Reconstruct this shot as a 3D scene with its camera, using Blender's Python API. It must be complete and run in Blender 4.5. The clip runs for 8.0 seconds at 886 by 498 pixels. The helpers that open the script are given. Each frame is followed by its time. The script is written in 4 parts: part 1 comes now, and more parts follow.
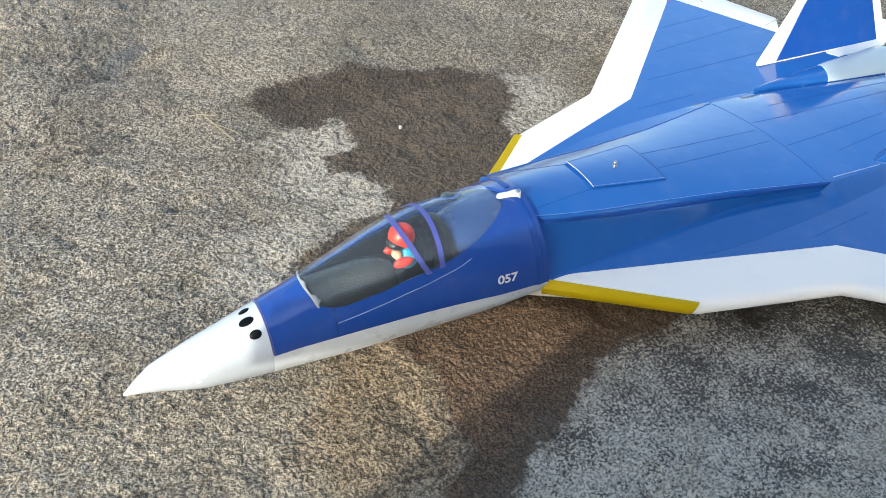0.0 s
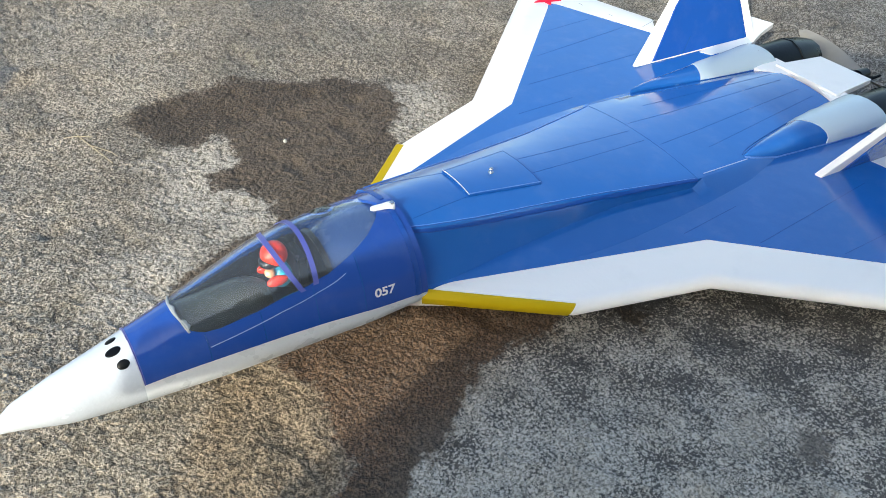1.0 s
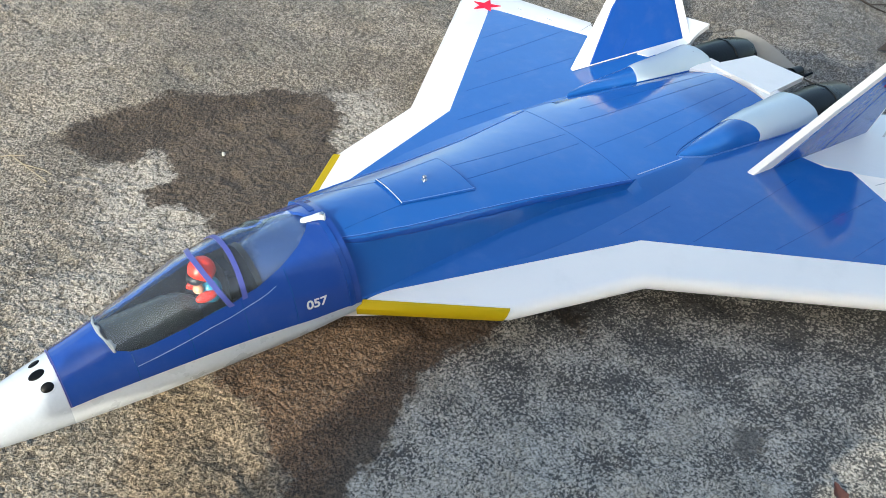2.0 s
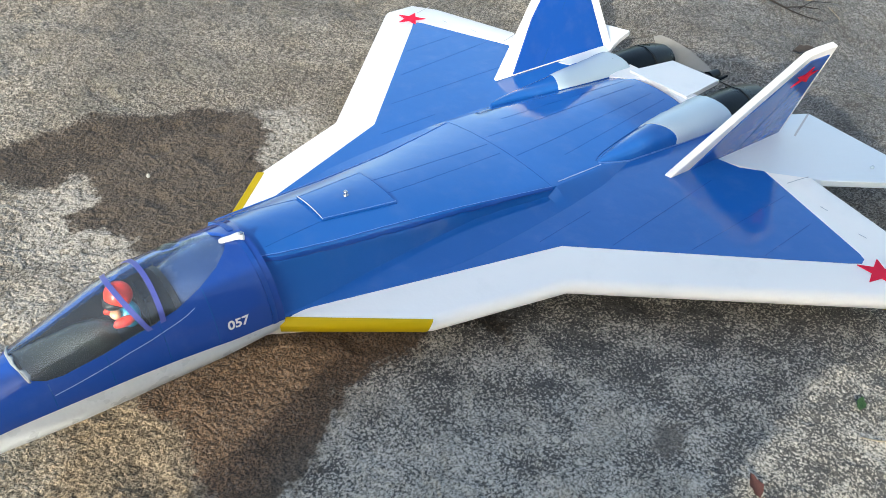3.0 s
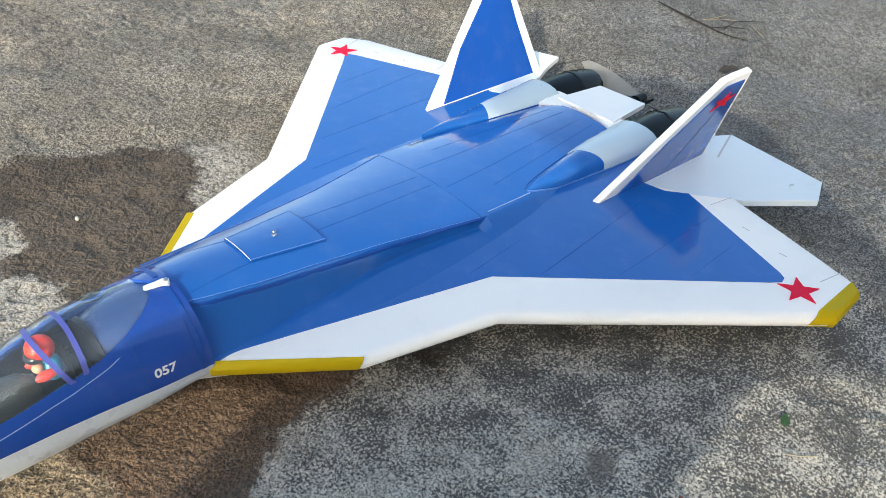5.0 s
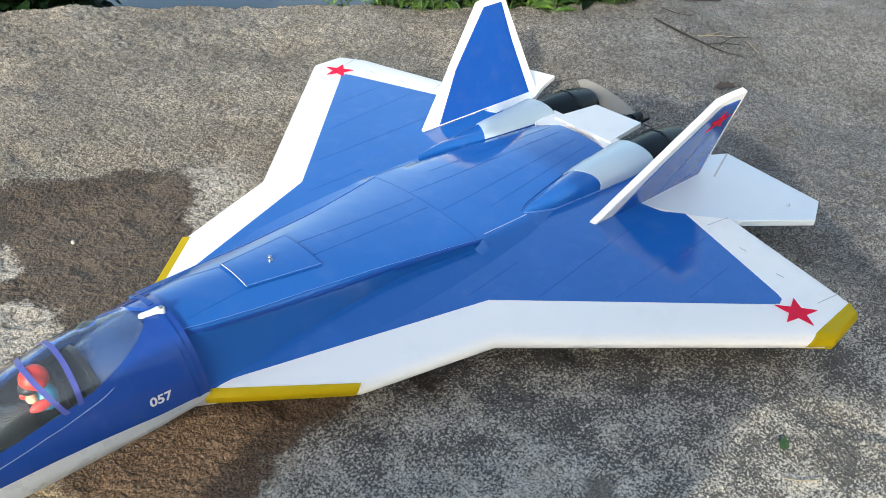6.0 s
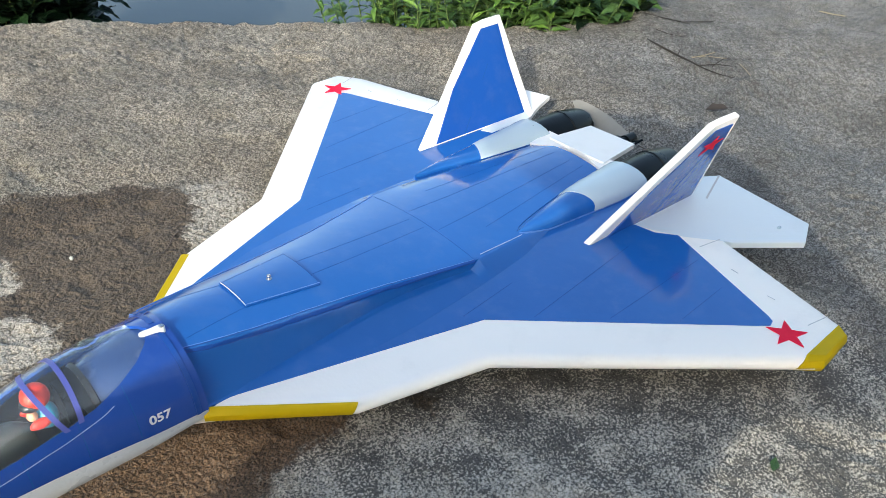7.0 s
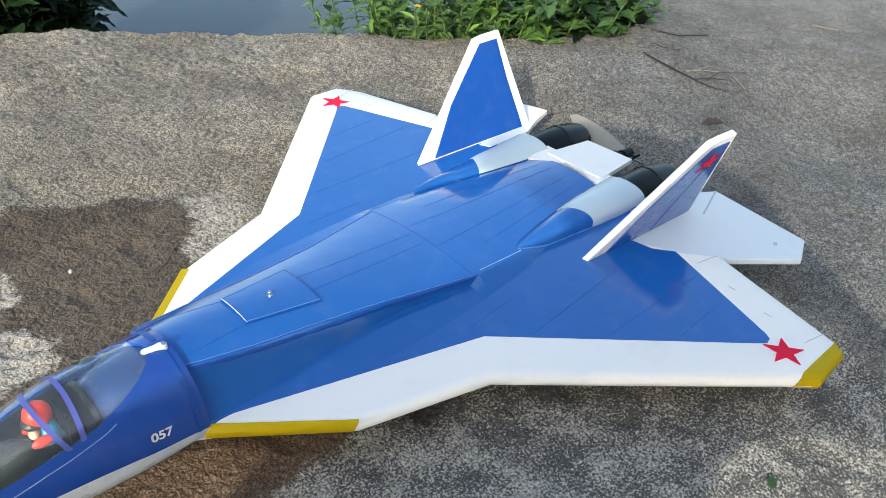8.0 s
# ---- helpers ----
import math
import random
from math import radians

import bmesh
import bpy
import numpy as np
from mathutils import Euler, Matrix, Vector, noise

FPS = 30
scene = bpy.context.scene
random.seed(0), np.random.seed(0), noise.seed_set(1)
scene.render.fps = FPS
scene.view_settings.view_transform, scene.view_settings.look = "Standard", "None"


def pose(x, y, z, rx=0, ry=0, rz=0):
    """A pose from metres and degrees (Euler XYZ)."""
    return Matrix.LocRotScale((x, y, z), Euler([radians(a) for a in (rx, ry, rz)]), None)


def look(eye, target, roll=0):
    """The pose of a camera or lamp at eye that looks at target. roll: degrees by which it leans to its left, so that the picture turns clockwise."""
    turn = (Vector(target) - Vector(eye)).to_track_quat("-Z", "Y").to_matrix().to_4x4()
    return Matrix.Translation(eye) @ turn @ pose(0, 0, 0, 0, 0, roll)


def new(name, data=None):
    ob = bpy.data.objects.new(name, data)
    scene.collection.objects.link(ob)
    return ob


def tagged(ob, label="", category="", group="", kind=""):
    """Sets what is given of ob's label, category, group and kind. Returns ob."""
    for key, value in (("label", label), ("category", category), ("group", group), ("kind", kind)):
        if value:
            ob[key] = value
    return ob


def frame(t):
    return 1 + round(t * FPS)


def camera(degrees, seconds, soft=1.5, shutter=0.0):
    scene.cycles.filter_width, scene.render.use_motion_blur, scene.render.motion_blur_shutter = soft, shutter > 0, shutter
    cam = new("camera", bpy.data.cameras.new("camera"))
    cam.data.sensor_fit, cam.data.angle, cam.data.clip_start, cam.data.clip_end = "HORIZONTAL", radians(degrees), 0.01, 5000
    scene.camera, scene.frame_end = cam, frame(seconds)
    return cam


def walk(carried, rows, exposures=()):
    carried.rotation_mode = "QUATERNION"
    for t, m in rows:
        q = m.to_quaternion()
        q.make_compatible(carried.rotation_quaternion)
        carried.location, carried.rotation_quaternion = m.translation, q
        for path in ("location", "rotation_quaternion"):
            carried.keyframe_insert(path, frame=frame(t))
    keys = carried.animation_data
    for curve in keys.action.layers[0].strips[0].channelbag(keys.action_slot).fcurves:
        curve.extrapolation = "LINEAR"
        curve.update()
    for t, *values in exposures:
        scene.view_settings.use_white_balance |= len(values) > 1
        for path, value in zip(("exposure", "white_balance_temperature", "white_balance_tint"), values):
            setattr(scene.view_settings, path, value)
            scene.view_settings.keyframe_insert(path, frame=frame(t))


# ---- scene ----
cam = camera(56.59, 8.0, soft=0.4)
PATH = [
    (0, (0.2139, -0.4348, 0.4379), (0.5816, 0.2295, -0.2128), 1.33),
    (0.5, (0.2324, -0.4438, 0.4396), (0.6393, 0.2005, -0.2080), 1.88),
    (1, (0.2507, -0.4502, 0.4423), (0.6949, 0.1721, -0.2023), 2.54),
    (1.5, (0.2639, -0.4564, 0.4428), (0.7218, 0.1590, -0.1987), 2.43),
    (3, (0.2954, -0.4852, 0.4519), (0.8169, 0.0921, -0.1763), 2.43),
    (3.5, (0.2994, -0.4915, 0.4572), (0.8367, 0.0769, -0.1658), 2.43),
    (4, (0.3033, -0.4959, 0.4607), (0.8545, 0.0638, -0.1581), 2.54),
    (4.5, (0.3096, -0.4980, 0.4644), (0.8714, 0.0553, -0.1506), 2.64),
    (6, (0.3234, -0.4921, 0.4767), (0.8971, 0.0646, -0.1241), 2.21),
    (6.5, (0.3220, -0.4915, 0.4813), (0.9017, 0.0663, -0.1127), 2.46),
    (7, (0.3173, -0.4909, 0.4883), (0.9041, 0.0651, -0.1004), 3.10),
    (7.5, (0.3158, -0.4879, 0.4962), (0.9071, 0.0677, -0.0883), 3.29),
    (8, (0.3136, -0.4831, 0.4986), (0.9098, 0.0688, -0.0844), 3.76),
]
walk(cam, [(t, look(eye, target, roll)) for t, eye, target, roll in PATH],
     exposures=[(0.0, 1.14, 6500, 3.0), (1.5, 1.16, 6500, 3.0), (3.0, 1.22, 6550, 3.0), (8.0, 1.23, 6600, 3.0)])

# ---- sky and sun ----
SUN_WAY = Vector((0.772, 0.445, -0.454)).normalized()
world = bpy.data.worlds.new("sky")
scene.world = world
world.use_nodes = True
sky = world.node_tree.nodes.new("ShaderNodeTexSky")
sky.sky_type, sky.sun_disc = "NISHITA", False
sky.sun_elevation = math.asin(-SUN_WAY.z)
sky.sun_rotation = math.atan2(-SUN_WAY.x, -SUN_WAY.y)
sky.dust_density, sky.air_density = 2.2, 1.0
world.node_tree.nodes["Background"].inputs[1].default_value = 0.15
world.node_tree.links.new(sky.outputs[0], world.node_tree.nodes["Background"].inputs[0])
sun = new("sun", bpy.data.lights.new("sun", "SUN"))
sun.data.energy, sun.data.angle, sun.data.color = 1.65, radians(0.6), (1.0, 0.94, 0.85)
sun.matrix_world = look((0, 0, 3), Vector((0, 0, 3)) + SUN_WAY)

# ---- materials ----
class Graph:
    """Short hand for building a node material."""

    def __init__(self, name):
        self.m = bpy.data.materials.new(name)
        self.m.use_nodes = True
        self.t = self.m.node_tree
        self.b = self.t.nodes["Principled BSDF"]

    def node(self, kind, **inputs):
        n = self.t.nodes.new("ShaderNode" + kind)
        for key, value in inputs.items():
            self.put(value, n.inputs[int(key[1:])] if key[0] == "i" and key[1:].isdigit() else n.inputs[key])
        return n

    def put(self, value, socket):
        if isinstance(value, bpy.types.NodeSocket):
            self.t.links.new(value, socket)
        else:
            socket.default_value = value

    def math(self, op, a, b=0.0, clamp=False):
        n = self.node("Math", i0=a, i1=b)
        n.operation, n.use_clamp = op, clamp
        return n.outputs[0]

    def vec(self, op, a, b=(0, 0, 0)):
        n = self.node("VectorMath", i0=a, i1=b)
        n.operation = op
        return n.outputs["Value"] if op == "LENGTH" else n.outputs[0]

    def mix(self, f, a, b, blend="MIX"):
        n = self.t.nodes.new("ShaderNodeMix")
        n.data_type, n.blend_type = "RGBA", blend
        self.put(f, n.inputs[0])
        self.put((*a, 1) if isinstance(a, tuple) else a, n.inputs[6])
        self.put((*b, 1) if isinstance(b, tuple) else b, n.inputs[7])
        return n.outputs[2]

    def coord(self):
        return self.t.nodes.new("ShaderNodeTexCoord").outputs["Object"]

    def noise(self, v, scale, detail=4.0, rough=0.6):
        return self.node("TexNoise", Vector=v, Scale=scale, Detail=detail, Roughness=rough).outputs[0]

    def cells(self, v, scale, feature="F1"):
        n = self.node("TexVoronoi", Vector=v, Scale=scale)
        n.feature = feature
        return n

    def step(self, x, lo, hi, a=0.0, b=1.0):
        n = self.node("MapRange", Value=x, i1=lo, i2=hi, i3=a, i4=b)
        n.interpolation_type = "SMOOTHSTEP"
        return n.outputs[0]

    def bump(self, h, strength, dist, under=None):
        n = self.node("Bump", Height=h, Strength=strength, Distance=dist)
        if under is not None:
            self.put(under, n.inputs["Normal"])
        self.put(n.outputs[0], self.b.inputs["Normal"])
        return n.outputs[0]

    def set(self, **inputs):
        for key, value in inputs.items():
            key = key.replace("_", " ")
            self.put((*value, 1) if isinstance(value, tuple) and len(value) == 3 else value, self.b.inputs[key])
        return self


def film(name, colour, rough=0.10, wrinkle=0.9, coat=0.55):
    """Glossy plastic film ironed on foam: faint ripples, dust and scuffs."""
    g = Graph(name)
    v = g.coord()
    dust = g.step(g.noise(v, 38, 6), 0.45, 0.8)
    scuff = g.step(g.noise(g.vec("MULTIPLY", v, (1.0, 6.0, 1.0)), 60, 3), 0.60, 0.75)
    dark = tuple(c * 0.93 for c in colour)
    c = g.mix(g.step(g.noise(v, 7, 3), 0.35, 0.7), dark, colour)
    c = g.mix(g.math("MULTIPLY", dust, 0.03), c, (0.55, 0.56, 0.55))
    g.set(Base_Color=c, Roughness=g.math("ADD", g.math("ADD", rough, g.math("MULTIPLY", dust, 0.12)), g.math("MULTIPLY", scuff, 0.05)), IOR=1.46, Coat_Weight=coat, Coat_Roughness=0.06, Coat_IOR=1.6)
    b = g.bump(g.noise(v, 24, 2), 0.10 * wrinkle, 0.01)
    g.bump(g.noise(v, 240, 3), 0.12 * wrinkle, 0.001, b)
    return g.m


def plain(name, colour, rough=0.5, metal=0.0, vary=0.15, scale=80.0, rough_bump=0.1):
    g = Graph(name)
    v = g.coord()
    n = g.noise(v, scale, 5)
    g.set(Base_Color=g.mix(n, tuple(c * (1 - vary) for c in colour), tuple(min(1, c * (1 + vary)) for c in colour)),
          Roughness=g.step(g.noise(v, scale * 0.4, 3), 0.2, 0.8, rough * 0.85, min(1, rough * 1.15)), Metallic=metal)
    g.bump(g.noise(v, scale * 4, 3), rough_bump, 0.002)
    return g.m


def foam(name, colour, rough=0.42):
    """White foam board: tiny beads, smudges and dents."""
    g = Graph(name)
    v = g.coord()
    bead = g.cells(v, 420).outputs["Distance"]
    smudge = g.step(g.noise(v, 22, 6), 0.5, 0.78)
    c = g.mix(g.math("MULTIPLY", smudge, 0.16), colour, (0.56, 0.56, 0.53))
    g.set(Base_Color=c, Roughness=g.step(g.noise(v, 50, 3), 0.2, 0.8, rough * 0.8, rough * 1.2))
    b = g.bump(bead, 0.06, 0.001)
    g.bump(g.noise(v, 45, 3), 0.12, 0.003, b)
    return g.m


def ground_material():
    """Weathered exposed-aggregate concrete: sandy crust, pits, lichen film and damp soil stains."""
    g = Graph("weathered_concrete")
    v = g.coord()

    def field(name):
        n = g.t.nodes.new("ShaderNodeAttribute")
        n.attribute_name = name
        return n.outputs["Fac"]

    def wobble(scale, amount, detail=4.0):
        return g.math("MULTIPLY", g.math("SUBTRACT", g.noise(v, scale, detail, 0.65), 0.5), amount)

    def dim(c, f, factor):
        return g.mix(f, c, g.mix(1.0, c, factor, "MULTIPLY"))

    rag = g.math("ADD", wobble(22, 0.050), wobble(150, 0.034))
    damp = g.step(g.math("ADD", field("damp"), rag), -0.004, 0.007)
    lit_earth = g.step(g.math("ADD", field("lit_earth"), g.math("MULTIPLY", rag, 1.6)), -0.030, 0.020)
    film_edge = g.math("ADD", field("film"), g.math("ADD", wobble(14, 0.10), wobble(90, 0.07)))
    coat = g.step(film_edge, -0.050, -0.010)

    # crust of sand grains, a few millimetres wide
    soft = g.node("TexNoise", Vector=v, Scale=170.0, Detail=2.0).outputs["Color"]
    jitter = g.vec("ADD", v, g.vec("MULTIPLY", g.vec("SUBTRACT", soft, (0.5, 0.5, 0.5)), (0.0065, 0.0065, 0.0065)))
    grain = g.cells(jitter, 400)
    tone = g.node("SeparateColor", Color=grain.outputs["Color"]).outputs[0]
    round_grain = g.math("SUBTRACT", 1.0, g.math("MULTIPLY", grain.outputs["Distance"], 1.25))
    crumb = g.noise(v, 500, 2.0, 0.5)
    crust = g.noise(v, 190, 3.0, 0.55)
    height = g.math("ADD", g.math("ADD", g.math("MULTIPLY", round_grain, 0.26), g.math("MULTIPLY", crumb, 0.85)), g.math("MULTIPLY", crust, 0.95))
    worn = g.noise(v, 7, 5, 0.6)
    pitted = g.math("ADD", g.step(worn, 0.40, 0.68, 0.0, 0.055), g.math("MULTIPLY", field("pitted"), 0.075))
    hole = g.step(g.math("SUBTRACT", g.noise(jitter, 85, 4.0, 0.62), pitted), 0.285, 0.345, 1.0, 0.0)

    c = g.mix(g.step(crumb, 0.42, 0.58), (0.145, 0.125, 0.096), (0.535, 0.474, 0.382))
    c = g.mix(0.30, c, g.mix(tone, (0.19, 0.163, 0.126), (0.55, 0.490, 0.395)))
    c = dim(c, g.math("MULTIPLY", g.step(g.noise(v, 5.0, 5, 0.62), 0.36, 0.66), 1.0), (0.66, 0.65, 0.645))
    c = dim(c, g.math("MULTIPLY", g.step(g.noise(v, 19, 5, 0.6), 0.46, 0.70), 0.8), (0.80, 0.765, 0.70))
    c = g.mix(g.math("MULTIPLY", g.step(g.noise(v, 13, 6), 0.55, 0.72), 0.22), c, (0.185, 0.185, 0.105))
    c = g.mix(g.math("MULTIPLY", g.step(g.noise(v, 3.2, 5), 0.50, 0.70), 0.30), c, (0.15, 0.147, 0.135))
    c = g.mix(g.step(crumb, 0.39, 0.47, 0.80, 0.0), c, (0.090, 0.078, 0.062))
    # pale bloom of salts round the far stain
    bloom = g.math("MULTIPLY", g.step(g.math("ADD", field("bloom"), g.math("MULTIPLY", rag, 1.4)), -0.085, -0.025), 0.62)
    c = g.mix(bloom, c, g.mix(crumb, (0.34, 0.305, 0.25), (0.66, 0.60, 0.51)))
    # lighter, sandier crust on the near side
    sand = g.math("MULTIPLY", g.step(g.math("ADD", field("sand"), g.math("MULTIPLY", rag, 1.5)), -0.04, 0.08), g.step(g.noise(v, 11, 5, 0.6), 0.34, 0.62, 0.85, 0.45))
    c = g.mix(sand, c, g.mix(g.step(crumb, 0.38, 0.60), (0.200, 0.166, 0.119), (0.480, 0.410, 0.312)))
    # low places between the grains painted dark, in place of their own small shadows
    low = g.math("ADD", g.math("MULTIPLY", g.math("SUBTRACT", crust, 0.5), 1.4), field("grain"))
    c = g.mix(g.step(low, -0.60, 0.05, 0.72, 0.0), c, (0.088, 0.072, 0.052))
    c = g.mix(g.math("MULTIPLY", hole, 0.72), c, (0.050, 0.045, 0.040))

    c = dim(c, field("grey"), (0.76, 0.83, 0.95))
    # pale cement film broken by dark lichen, thickened along the wing as painted shade
    speck = g.noise(v, 420, 3.0, 0.68)
    cluster = g.math("ADD", g.math("MULTIPLY", g.math("SUBTRACT", g.noise(v, 21, 5, 0.65), 0.5), 0.58), g.math("SUBTRACT", 0.050, g.math("MULTIPLY", field("lichen_shade"), 0.092)))
    open_part = g.math("MULTIPLY", g.math("SUBTRACT", 1.0, coat), 0.10)
    growth = g.step(g.math("SUBTRACT", g.math("ADD", speck, g.math("ADD", cluster, open_part)), 0.0), 0.480, 0.500, 1.0, 0.0)
    pale = g.mix(g.step(crumb, 0.36, 0.60), (0.265, 0.241, 0.198), (0.580, 0.530, 0.445))
    pale = dim(pale, g.step(g.noise(v, 26, 5, 0.6), 0.42, 0.68), (0.80, 0.79, 0.77))
    c = g.mix(g.math("MULTIPLY", coat, 0.88), c, pale)
    c = g.mix(g.math("MULTIPLY", growth, g.step(coat, 0.0, 1.0, 0.34, 0.86)), c, (0.042, 0.040, 0.037))
    spot = g.step(g.math("ADD", field("spot"), g.math("MULTIPLY", rag, 0.6)), -0.004, 0.010)
    c = g.mix(g.math("MULTIPLY", spot, 0.80), c, g.mix(crumb, (0.075, 0.065, 0.052), (0.150, 0.130, 0.105)))

    # damp: dark where it has soaked the crust, brown earth painted only on its sunlit side
    soaked = g.mix(0.25, c, g.mix(crumb, (0.14, 0.125, 0.107), (0.27, 0.245, 0.212)))
    wet = g.mix(1.0, soaked, (0.300, 0.252, 0.206), "MULTIPLY")
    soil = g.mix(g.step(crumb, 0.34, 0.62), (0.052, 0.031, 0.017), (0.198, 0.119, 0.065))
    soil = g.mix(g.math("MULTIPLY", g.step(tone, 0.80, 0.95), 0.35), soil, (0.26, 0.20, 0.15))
    wet = g.mix(g.math("MULTIPLY", lit_earth, 0.85), wet, soil)
    c = dim(c, g.math("MULTIPLY", g.math("SUBTRACT", lit_earth, damp, True), 0.8), (0.88, 0.74, 0.57))
    c = g.mix(damp, c, wet)
    # hollows painted bluish dark, as shade lying in the dips
    hollow_shade = g.step(g.math("ADD", field("hollow"), g.math("MULTIPLY", rag, 0.5)), -0.006, 0.010)
    c = g.mix(g.math("MULTIPLY", hollow_shade, 0.62), c, (0.085, 0.095, 0.108))
    g.set(Base_Color=c, Roughness=g.math("SUBTRACT", 0.93, g.math("MULTIPLY", damp, 0.18)))
    relief = g.math("SUBTRACT", height, g.math("MULTIPLY", hole, 0.9))
    flat = g.step(coat, 0.0, 1.0, 1.0, 0.40)
    b = g.bump(g.noise(v, 52, 4, 0.6), 0.4, 0.008)
    g.put(g.step(damp, 0.0, 1.0, 0.32, 0.10), b.node.inputs["Strength"])
    n = g.bump(relief, 0.7, 0.0022, b)
    g.put(flat, n.node.inputs["Strength"])
    return g.m


FILM_BLUE = film("blue_film", (0.015, 0.120, 0.425))
FILM_NOSE = film("violet_blue_film", (0.013, 0.066, 0.33))
FILM_DEEP = film("deep_blue_film", (0.010, 0.088, 0.40), 0.16)
TRIM_BLUE = film("violet_blue_tape", (0.085, 0.10, 0.35), 0.3, coat=0.1)
JOINT = film("dark_blue_tape", (0.008, 0.062, 0.30), 0.3, coat=0.1)
FOAM = foam("white_foam", (0.95, 0.91, 0.855))
# same white, darkened on the sunlit nose, lightened on the underlit belly
DIMMED_PAINT = foam("dimmed_gloss_white", (0.58, 0.630, 0.695), 0.24)
BRIGHTENED_BELLY = foam("brightened_belly_white", (0.74, 0.78, 0.82), 0.3)
COWL = plain("grey_green_plastic", (0.024, 0.031, 0.028), 0.3, vary=0.4, rough_bump=0.02)
SILVER = foam("pale_grey_film", (0.53, 0.63, 0.67), 0.2)
DECK = film("blue_deck", (0.018, 0.050, 0.165), 0.25)
GLUE = plain("whitish_glue", (0.36, 0.39, 0.40), 0.3)
SHADED_FOAM = foam("shaded_white_foam", (0.70, 0.76, 0.79), 0.4)
YELLOW = plain("yellow_film", (0.49, 0.345, 0.004), 0.55, vary=0.06, rough_bump=0.03)
RED = plain("red_film", (0.74, 0.008, 0.045), 0.6, vary=0.06)
LETTER = plain("white_lettering", (0.75, 0.76, 0.78), 0.5)
SEAM = film("dark_seam", (0.010, 0.086, 0.33), 0.2, coat=0.2)
GLINT = plain("pale_blue_glint", (0.10, 0.22, 0.56), 0.3)
CREASE = plain("whitish_crease", (0.30, 0.40, 0.66), 0.35)
PENCIL = plain("pencil_line", (0.48, 0.48, 0.48), 0.7)
BLACK = plain("black_plastic", (0.004, 0.005, 0.006), 0.30, vary=0.4, rough_bump=0.04)
DARK = plain("dark_cockpit", (0.009, 0.010, 0.011), 0.35, vary=0.4, rough_bump=0.0)
STEEL = plain("bright_steel", (0.62, 0.62, 0.62), 0.25, 1.0)
NYLON = plain("white_nylon", (0.80, 0.80, 0.78), 0.4)
BLADE = plain("grey_beige_plastic", (0.25, 0.24, 0.215), 0.45)
TAN = plain("tan_skin_plastic", (0.72, 0.36, 0.20), 0.45)
HELMET = plain("red_plastic", (0.68, 0.03, 0.012), 0.35, vary=0.05)
TURQUOISE = plain("turquoise_plastic", (0.02, 0.30, 0.48), 0.4)
for dull in (RED, YELLOW, BLACK):
    dull.node_tree.nodes["Principled BSDF"].inputs["Specular IOR Level"].default_value = 0.15
CONCRETE = ground_material()


def clear_plastic():
    g = Graph("clear_plastic")
    g.set(Base_Color=(0.97, 0.985, 0.985), Roughness=0.03, IOR=1.5, Transmission_Weight=0.99)
    g.bump(g.noise(g.vec("MULTIPLY", g.coord(), (1.0, 3.0, 3.0)), 42, 2), 0.07, 0.004)
    return g.m


CLEAR = clear_plastic()

# ---- builders ----
def part(name, bm, material, parent=None, label="", smooth=False):
    """Links a bmesh as one mesh object, under a thing or a part."""
    me = bpy.data.meshes.new(name)
    bmesh.ops.recalc_face_normals(bm, faces=bm.faces)
    bm.to_mesh(me)
    bm.free()
    for m in material if isinstance(material, (list, tuple)) else [material]:
        me.materials.append(m)
    if smooth:
        me.polygons.foreach_set("use_smooth", [True] * len(me.polygons))
        me.set_sharp_from_angle(angle=radians(40))
    ob = new(name, me)
    if parent is not None:
        ob.parent = parent
        ob.matrix_parent_inverse = Matrix.Translation(-parent.location) if parent.data is None else Matrix()
    if label:
        tagged(ob, label)
    return ob


def lerp(x, table, k=1):
    return float(np.interp(x, [r[0] for r in table], [r[k] for r in table]))


def loft(rings, closed=True, caps=True, bm=None):
    """A skin over rings of equally many points."""
    bm = bm or bmesh.new()
    rows = [[bm.verts.new(p) for p in ring] for ring in rings]
    n = len(rings[0])
    for a, b in zip(rows, rows[1:]):
        for i in range(n if closed else n - 1):
            bm.faces.new((a[i], a[(i + 1) % n], b[(i + 1) % n], b[i]))
    if caps and closed:
        bm.faces.new(rows[0])
        bm.faces.new(rows[-1][::-1])
    return bm


def slab(outline, low, high):
    """A flat sheet: outline of (x, y), from low to high."""
    return loft([[(x, y, high) for x, y in outline], [(x, y, low) for x, y in outline]])


def inset(outline, amounts):
    """The outline with edge i (from point i to i + 1) moved inwards by amounts[i]."""
    n = len(outline)
    area = sum(outline[i][0] * outline[(i + 1) % n][1] - outline[(i + 1) % n][0] * outline[i][1] for i in range(n))
    s = 1 if area > 0 else -1
    lines = []
    for i in range(n):
        a, b = Vector(outline[i]), Vector(outline[(i + 1) % n])
        d = (b - a).normalized()
        lines.append((a + Vector((-d.y, d.x)) * s * amounts[i], d))
    out = []
    for i in range(n):
        (p, d), (q, e) = lines[i - 1], lines[i]
        den = d.x * e.y - d.y * e.x
        out.append(tuple(q) if abs(den) < 1e-6 else tuple(p + d * (((q.x - p.x) * e.y - (q.y - p.y) * e.x) / den)))
    return out


def mirror(points, s):
    return [(p[0], p[1] * -s, *p[2:]) for p in points]


